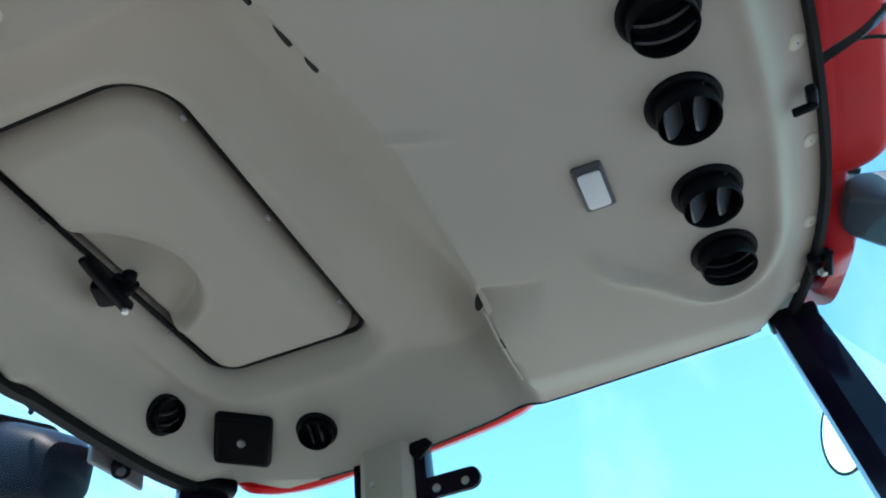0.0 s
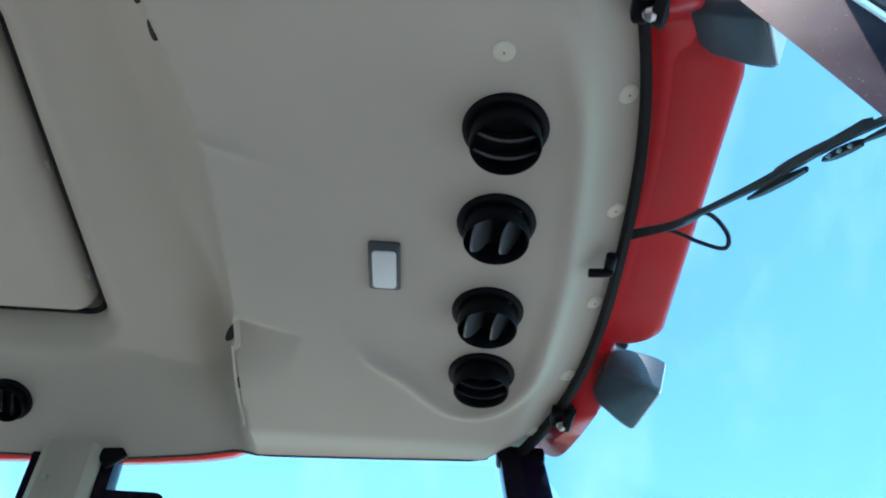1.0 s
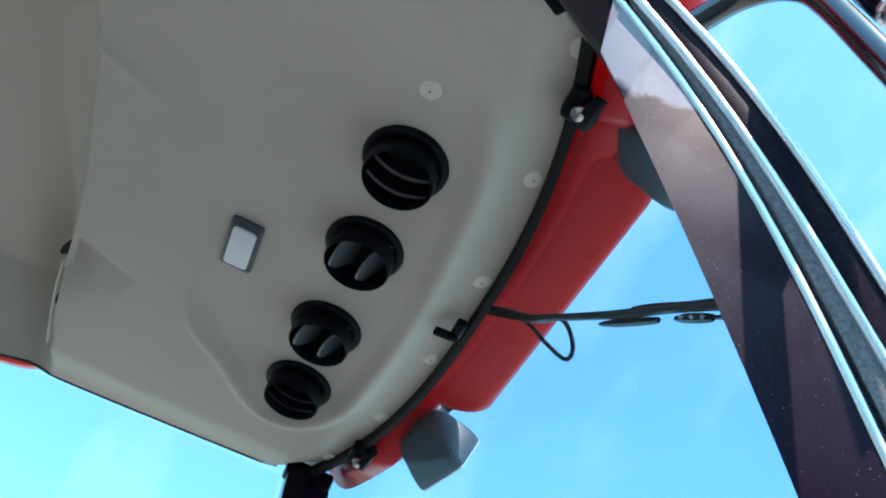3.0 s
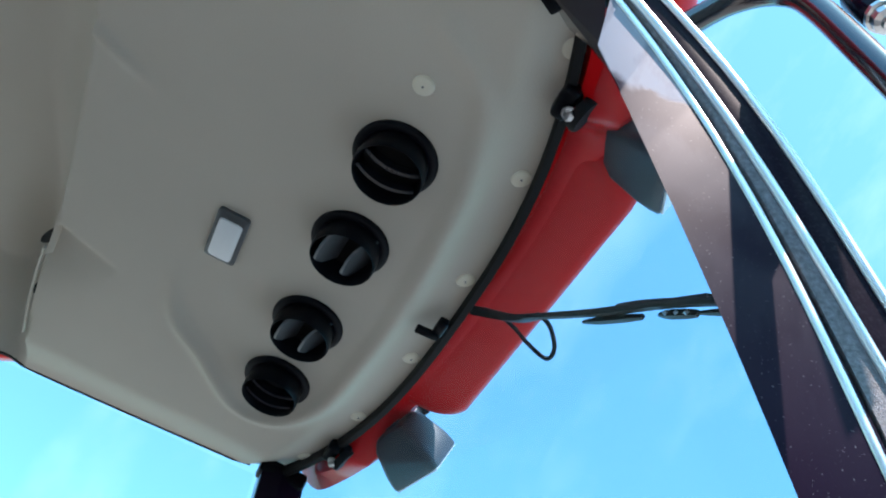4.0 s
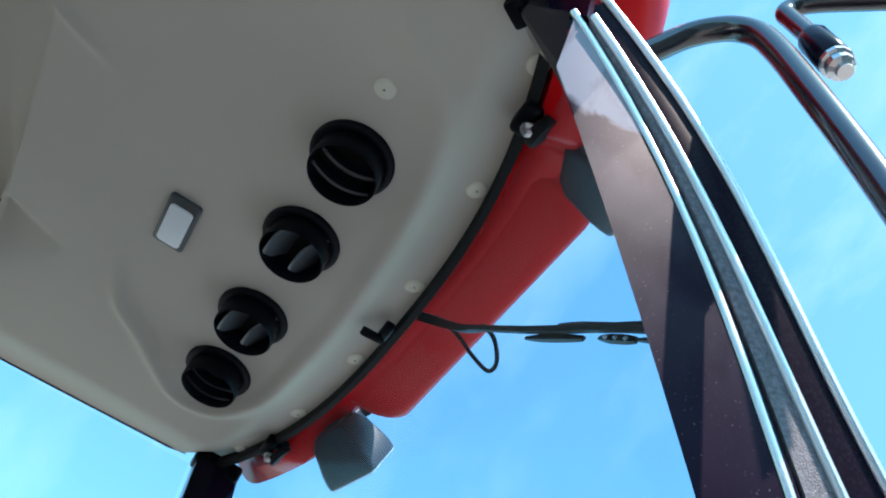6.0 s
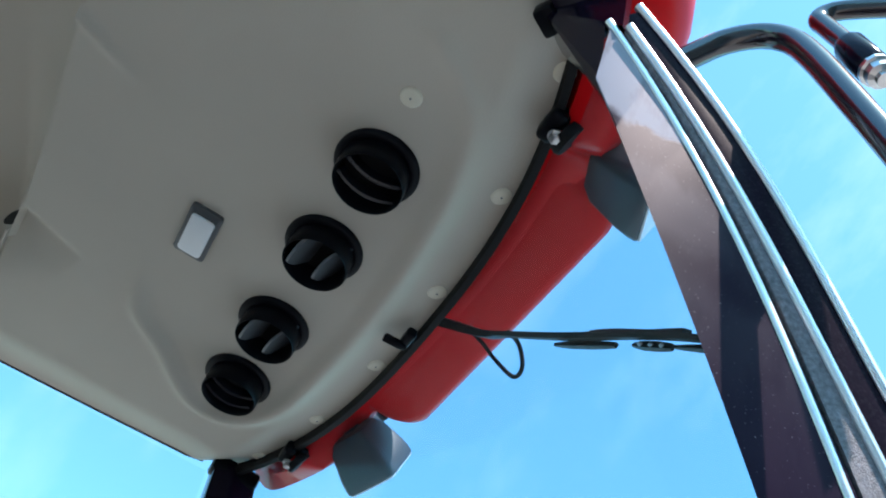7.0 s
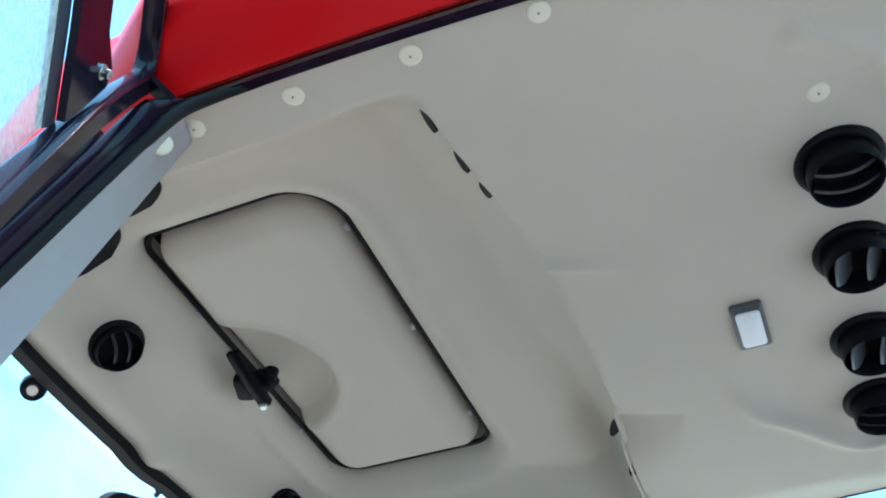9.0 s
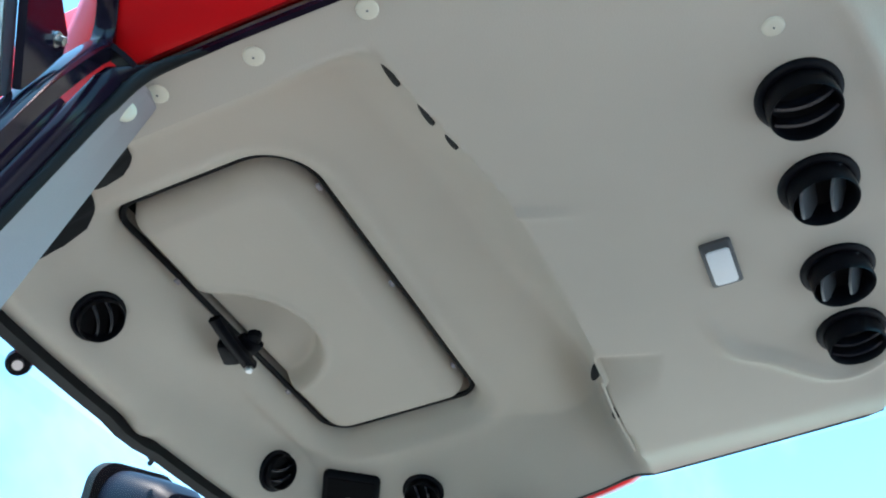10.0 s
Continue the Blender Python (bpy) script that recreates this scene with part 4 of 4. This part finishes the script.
part("catch", sweep([(0.655, -0.248, 2.384), (0.672, -0.259, 2.397), (0.692, -0.273, 2.410)], [(-0.009, -0.005), (0.009, -0.005), (0.009, 0.005), (-0.009, 0.005)]), BLACK, pb, "black door catch", smooth=30)
seal_line2 = smooth_line([(0.634, -0.135, 2.399), (0.638, -0.165, 2.396), (0.644, -0.197, 2.389), (0.652, -0.228, 2.372)] + [(R_B0(z)[0] - 0.002, R_B0(z)[1] + 0.004, z) for z in [2.33 - 0.10 * k for k in range(16)]], 4)
part("door_seal", sweep(seal_line2, circle(0.009, 10), up=(0, 1, 0), scales=[min(0.35 + 0.06 * k, 1.0) for k in range(len(seal_line2))]), RUBBER, pb, "black rubber door seal", smooth=60)
copy_thing(button, Matrix.Translation((0.635, -0.267, 2.340)) @ Vector((0.72, 0.55, -0.42)).to_track_quat("Z", "Y").to_matrix().to_4x4() @ pose(0, 0, 0, 180))
for corners in (((0.411, -0.655), (0.440, -0.534), (0.470, -0.540), (0.442, -0.672), (0.396, -0.612), (0.394, -0.574), (0.412, -0.548)), ((0.448, -0.525), (0.480, -0.427), (0.510, -0.430), (0.478, -0.540), (0.444, -0.500), (0.450, -0.462), (0.464, -0.438))):
    cx, cy = sum(c[0] for c in corners) / 7, sum(c[1] for c in corners) / 7
    rim = smooth_line([(x, y, 0) for x, y in sorted(corners, key=lambda c: math.atan2(c[1] - cy, c[0] - cx))], 4)
    bm = bmesh.new()
    ring = [bm.verts.new((v.x, v.y, liner_z(v.x, v.y) - 0.004)) for v in rim]
    mid = bm.verts.new((cx, cy, liner_z(cx, cy) - 0.012))
    for k in range(len(ring)):
        bm.faces.new((mid, ring[k], ring[(k + 1) % len(ring)]))
    raise_rim(bm, set(ring), 0.006)
    tagged(part("liner_gap", bm, RUBBER), "dark open gap where liner meets pillar trim", "gap", "liner gaps")

# ---- right door frame seal along the liner ----
side = [(side_x(1, y) + 0.004, y, 2.398) for y in [0.55 - 0.83 * k / 30 for k in range(31)]]
rail = part("door_seal_rail", sweep(side, [(-0.004, -0.004), (0.003, -0.005), (0.006, 0.0), (0.003, 0.007), (-0.004, 0.007)]), GLOSS_BLACK, smooth=50)
tagged(rail, "black door seal rail along the roof edge", "door seal", kind="structure")
left_rail = part("side_seal_rail", sweep([(-side_edge(y) - 0.001, y, liner_z(-side_edge(y), y) + 0.004) for y in [0.53 - 1.0 * k / 30 for k in range(31)]], [(-0.003, -0.005), (0.003, -0.005), (0.003, 0.006), (-0.003, 0.006)]), RUBBER, smooth=50)
tagged(left_rail, "thin black window seal along the roof edge", "window seal", kind="structure")


# ---- side and rear windows ----
def flat_window(name, corners, label, facing):
    w = thing(name, Matrix.Identity(4), label, "window", kind="structure")
    bm = bmesh.new()
    bm.faces.new([bm.verts.new(c) for c in corners])
    p = part("pane", bm, GLASS, w, facing=facing)
    p.visible_shadow = False
    return w


flat_window("window_2", [(-0.612, 0.545, 2.412), (-0.650, -0.22, 2.412), (-0.70, -0.22, 1.0), (-0.66, 0.75, 1.0)], "clear side window of the cab door", (1, 0, 0))
flat_window("window_3", [(-0.660, -0.40, 2.412), (-0.600, -0.655, 2.412), (-0.65, -0.72, 1.0), (-0.70, -0.40, 1.0)], "clear rear side window", (1, 0, 0))
wr = flat_window("window_4", [(0.56, -0.80, 2.375), (-0.50, -0.775, 2.375), (-0.53, -0.90, 1.0), (0.58, -0.90, 1.0)], "clear rear window in a black frame, hinged at the top", (0, 1, 0))
rear_line = [(x, rear_edge(x / 0.648) - 0.012, liner_z(x * 0.99, rear_edge(x / 0.648)) + 0.002) for x in [0.58 - 1.10 * k / 24 for k in range(25)]]
part("frame", sweep(rear_line, [(-0.012, -0.021), (0.012, -0.021), (0.014, 0.0), (0.012, 0.014), (-0.012, 0.014)]), RUBBER, wr, "black rear window frame", smooth=40)
for x in (0.268, -0.356):
    h = part("hinge", join(lathe([(0, -0.012), (0.020, -0.012), (0.022, -0.004), (0.022, 0.008), (0, 0.008)], 24)), BLACK, wr, "black round hinge cap", smooth=40)
    h.matrix_local = Matrix.Translation((x, rear_edge(x / 0.648) - 0.046, 2.380)) @ Vector((-0.40, -0.50, 0.77)).to_track_quat("Z", "Y").to_matrix().to_4x4()
    b = part("bolt", lathe([(0, -0.006), (0.009, -0.006), (0.010, 0.002), (0, 0.002)], 12), ZINC, h, "zinc bolt")
    b.location = (0, 0, -0.013)
part("hinge_bracket", box(0.17, 0.012, 0.05, (-0.36, -0.797, 2.392), bevel=0.004, turn=Matrix.Rotation(radians(3), 4, "Y")), TRIM, wr, "grey hinge bracket")
cable = part("lamp_cable", sweep(smooth_line([(0.004, -0.752, 2.402), (-0.010, -0.768, 2.400), (-0.085, -0.816, 2.422), (-0.165, -0.865, 2.452), (-0.20, -0.90, 2.470)], 6), circle(0.0058, 10)), RUBBER, smooth=60)
tagged(cable, "thin black cable to the rear work light", "cable")

# ---- open door ----
door = thing("door_1", Matrix.Identity(4), "open glass cab door in a rounded black frame", "door", kind="structure")
out = Vector((0.8, 0.6, 0))
foot = Vector((0.725, -0.25, 0))


def on_door(reach, z, off=0.0):
    """A place on the open door: metres out from its hinge side, height, and metres off its face towards the cab's rear."""
    return foot + out * reach + Vector((0.6, -0.8, 0)) * off + Vector((0, 0, z))


frame_line = smooth_line([on_door(0.80, 2.50), on_door(0.40, 2.50), on_door(0.10, 2.478), on_door(0.015, 2.460), on_door(-0.020, 2.444), on_door(-0.037, 2.422), on_door(-0.039, 2.395), on_door(-0.022, 2.362), on_door(0.034, 2.244), on_door(0.099, 2.09), on_door(0.18, 1.85), on_door(0.25, 1.5), on_door(0.26, 1.1)], 7)
part("door_frame", sweep(frame_line, [(-0.014, -0.008), (-0.010, -0.013), (0.010, -0.013), (0.014, -0.008), (0.014, 0.008), (0.010, 0.013), (-0.010, 0.013), (-0.014, 0.008)], up=(0.6, -0.8, 0)), GLOSS_BLACK, door, "rounded black door frame", smooth=50)
bm = bmesh.new()
bm.faces.new([bm.verts.new(on_door(*c)) for c in ((0.82, 2.48, 0.01), (0.34, 2.245, 0.01), (0.178, 2.150, 0.01), (0.114, 2.100, 0.01), (0.195, 1.85, 0.01), (0.26, 1.1, 0.01), (0.82, 1.1, 0.01))])
dg = part("pane", bm, DUSTY, door, "dusty door glass", facing=(-0.6, 0.8, 0))
dg.visible_shadow = False
part("glass_edge", sweep([on_door(0.33, 2.240, 0.012), on_door(0.178, 2.152, 0.012), on_door(0.108, 2.106, 0.012)], [(-0.004, -0.016), (0.004, -0.016), (0.004, 0.016), (-0.004, 0.016)]), LAMP_GREY, door, "grey glass edge trim")
bm = bmesh.new()
sheets = [[bm.verts.new(on_door(r, z, off)) for r, z in ((0.34, 2.25), (0.178, 2.158), (0.112, 2.112), (0.092, 2.158), (0.062, 2.240), (0.072, 2.262), (0.121, 2.254), (0.30, 2.34))] for off in (-0.004, 0.004)]
bm.faces.new(sheets[0])
bm.faces.new(sheets[1])
for i in range(8):
    bm.faces.new((sheets[0][i], sheets[0][(i + 1) % 8], sheets[1][(i + 1) % 8], sheets[1][i]))
br = part("hinge_bracket", bm, GLOSS_BLACK, door, "black hinge bracket bolted to the glass")
for reach, z in ((0.094, 2.222), (0.205, 2.262)):
    b = part("bolt", join(lathe([(0, 0), (0.012, 0), (0.012, 0.004), (0, 0.004)], 18), lathe([(0, 0.004), (0.008, 0.004), (0.008, 0.014), (0, 0.015)], 6)), ZINC, br, "zinc bolt")
    b.matrix_local = Matrix.Translation(on_door(reach, z, -0.004)) @ Vector((-0.6, 0.8, -0.3)).to_track_quat("Z", "Y").to_matrix().to_4x4() @ Matrix.Scale(0.68, 4)

# ---- mirrors ----
arm = thing("side_mirror_mount", Matrix.Identity(4), "glossy black tubular mirror arm clamped to the front pillar", "mirror mount")
tube = smooth_line([(0.612, 0.664, 2.288), (0.635, 0.687, 2.313), (0.660, 0.710, 2.335), (0.685, 0.733, 2.336), (0.704, 0.751, 2.317), (0.718, 0.764, 2.275), (0.736, 0.781, 2.196), (0.765, 0.808, 2.060), (0.800, 0.840, 1.880)], 6)
part("tube", sweep(tube, circle(0.0125, 20), up=(1, -1, 0)), TUBE_PAINT, arm, smooth=60)
rod = smooth_line([(0.747, 0.791, 2.256), (0.739, 0.784, 2.290), (0.727, 0.773, 2.334), (0.723, 0.769, 2.350), (0.728, 0.774, 2.361), (0.742, 0.787, 2.363), (0.782, 0.824, 2.346), (0.86, 0.896, 2.310)], 6)
part("rod", sweep(rod, circle(0.0095, 18), up=(1, -1, 0.1)), TUBE_PAINT, arm, smooth=60)
cl = part("clamp", lathe([(0, -0.03), (0.0125, -0.03), (0.0145, -0.024), (0.0145, 0.020), (0.0125, 0.024), (0, 0.024)], 24), GLOSS_BLACK, arm, smooth=40)
cl.matrix_local = Matrix.Translation((0.746, 0.790, 2.262)) @ Vector((0.23, 0.21, -0.95)).to_track_quat("Z", "Y").to_matrix().to_4x4()
b = part("bolt", lathe([(0, 0), (0.0145, 0), (0.0145, 0.004), (0.012, 0.005), (0.012, 0.014), (0.007, 0.016), (0.007, 0.022), (0, 0.022)], 12), ZINC, cl, "zinc nut")
b.matrix_local = pose(0, 0, 0.024)

facing = Vector((0.55, -0.78, -0.28)).normalized()
mirror = thing("side_mirror", Matrix.Translation((-0.905, 0.635, 2.315)) @ facing.to_track_quat("Z", "Y").to_matrix().to_4x4() @ pose(0, 0, 0, 0, 0, 30), "oval side mirror with a thin black rim beside the front pillar", "mirror")
bm = lathe([(0, -0.040), (0.70, -0.034), (0.96, -0.014), (1.0, 0.0), (0.985, 0.005), (0.93, 0.005), (0.92, 0.0), (0, 0.0)], 40)
bm.transform(Matrix.Diagonal((0.105, 0.062, 1, 1)))
part("housing", bm, BLACK, mirror, smooth=50)
bm = lathe([(0, 0.001), (0.92, 0.001), (0.92, 0.0035), (0, 0.0035)], 40)
bm.transform(Matrix.Diagonal((0.105, 0.062, 1, 1)))
part("mirror_glass", bm, material("mirror", (0.9, 0.9, 0.92), 0.03, metal=1.0, vary=0.01, bump=0), mirror, "mirror glass")
left_arm = thing("mirror_bracket", Matrix.Identity(4), "dark ribbed mirror bracket on the front pillar", "bracket")
part("arm", sweep(smooth_line([(-0.66, 0.66, 2.16), (-0.74, 0.72, 2.24), (-0.82, 0.76, 2.30), (-0.88, 0.76, 2.36)], 5), circle(0.014, 10)), LAMP_GREY, left_arm, smooth=50)
part("block", box(0.05, 0.07, 0.16, (-0.80, 0.76, 2.25), bevel=0.008, turn=Matrix.Rotation(radians(-18), 4, "X")), LAMP_GREY, left_arm, smooth=40)
for k in range(6):
    part("rib", box(0.054, 0.012, 0.008, (-0.80, 0.80, 2.19 + 0.02 * k), bevel=0.002), LAMP_GREY, left_arm)
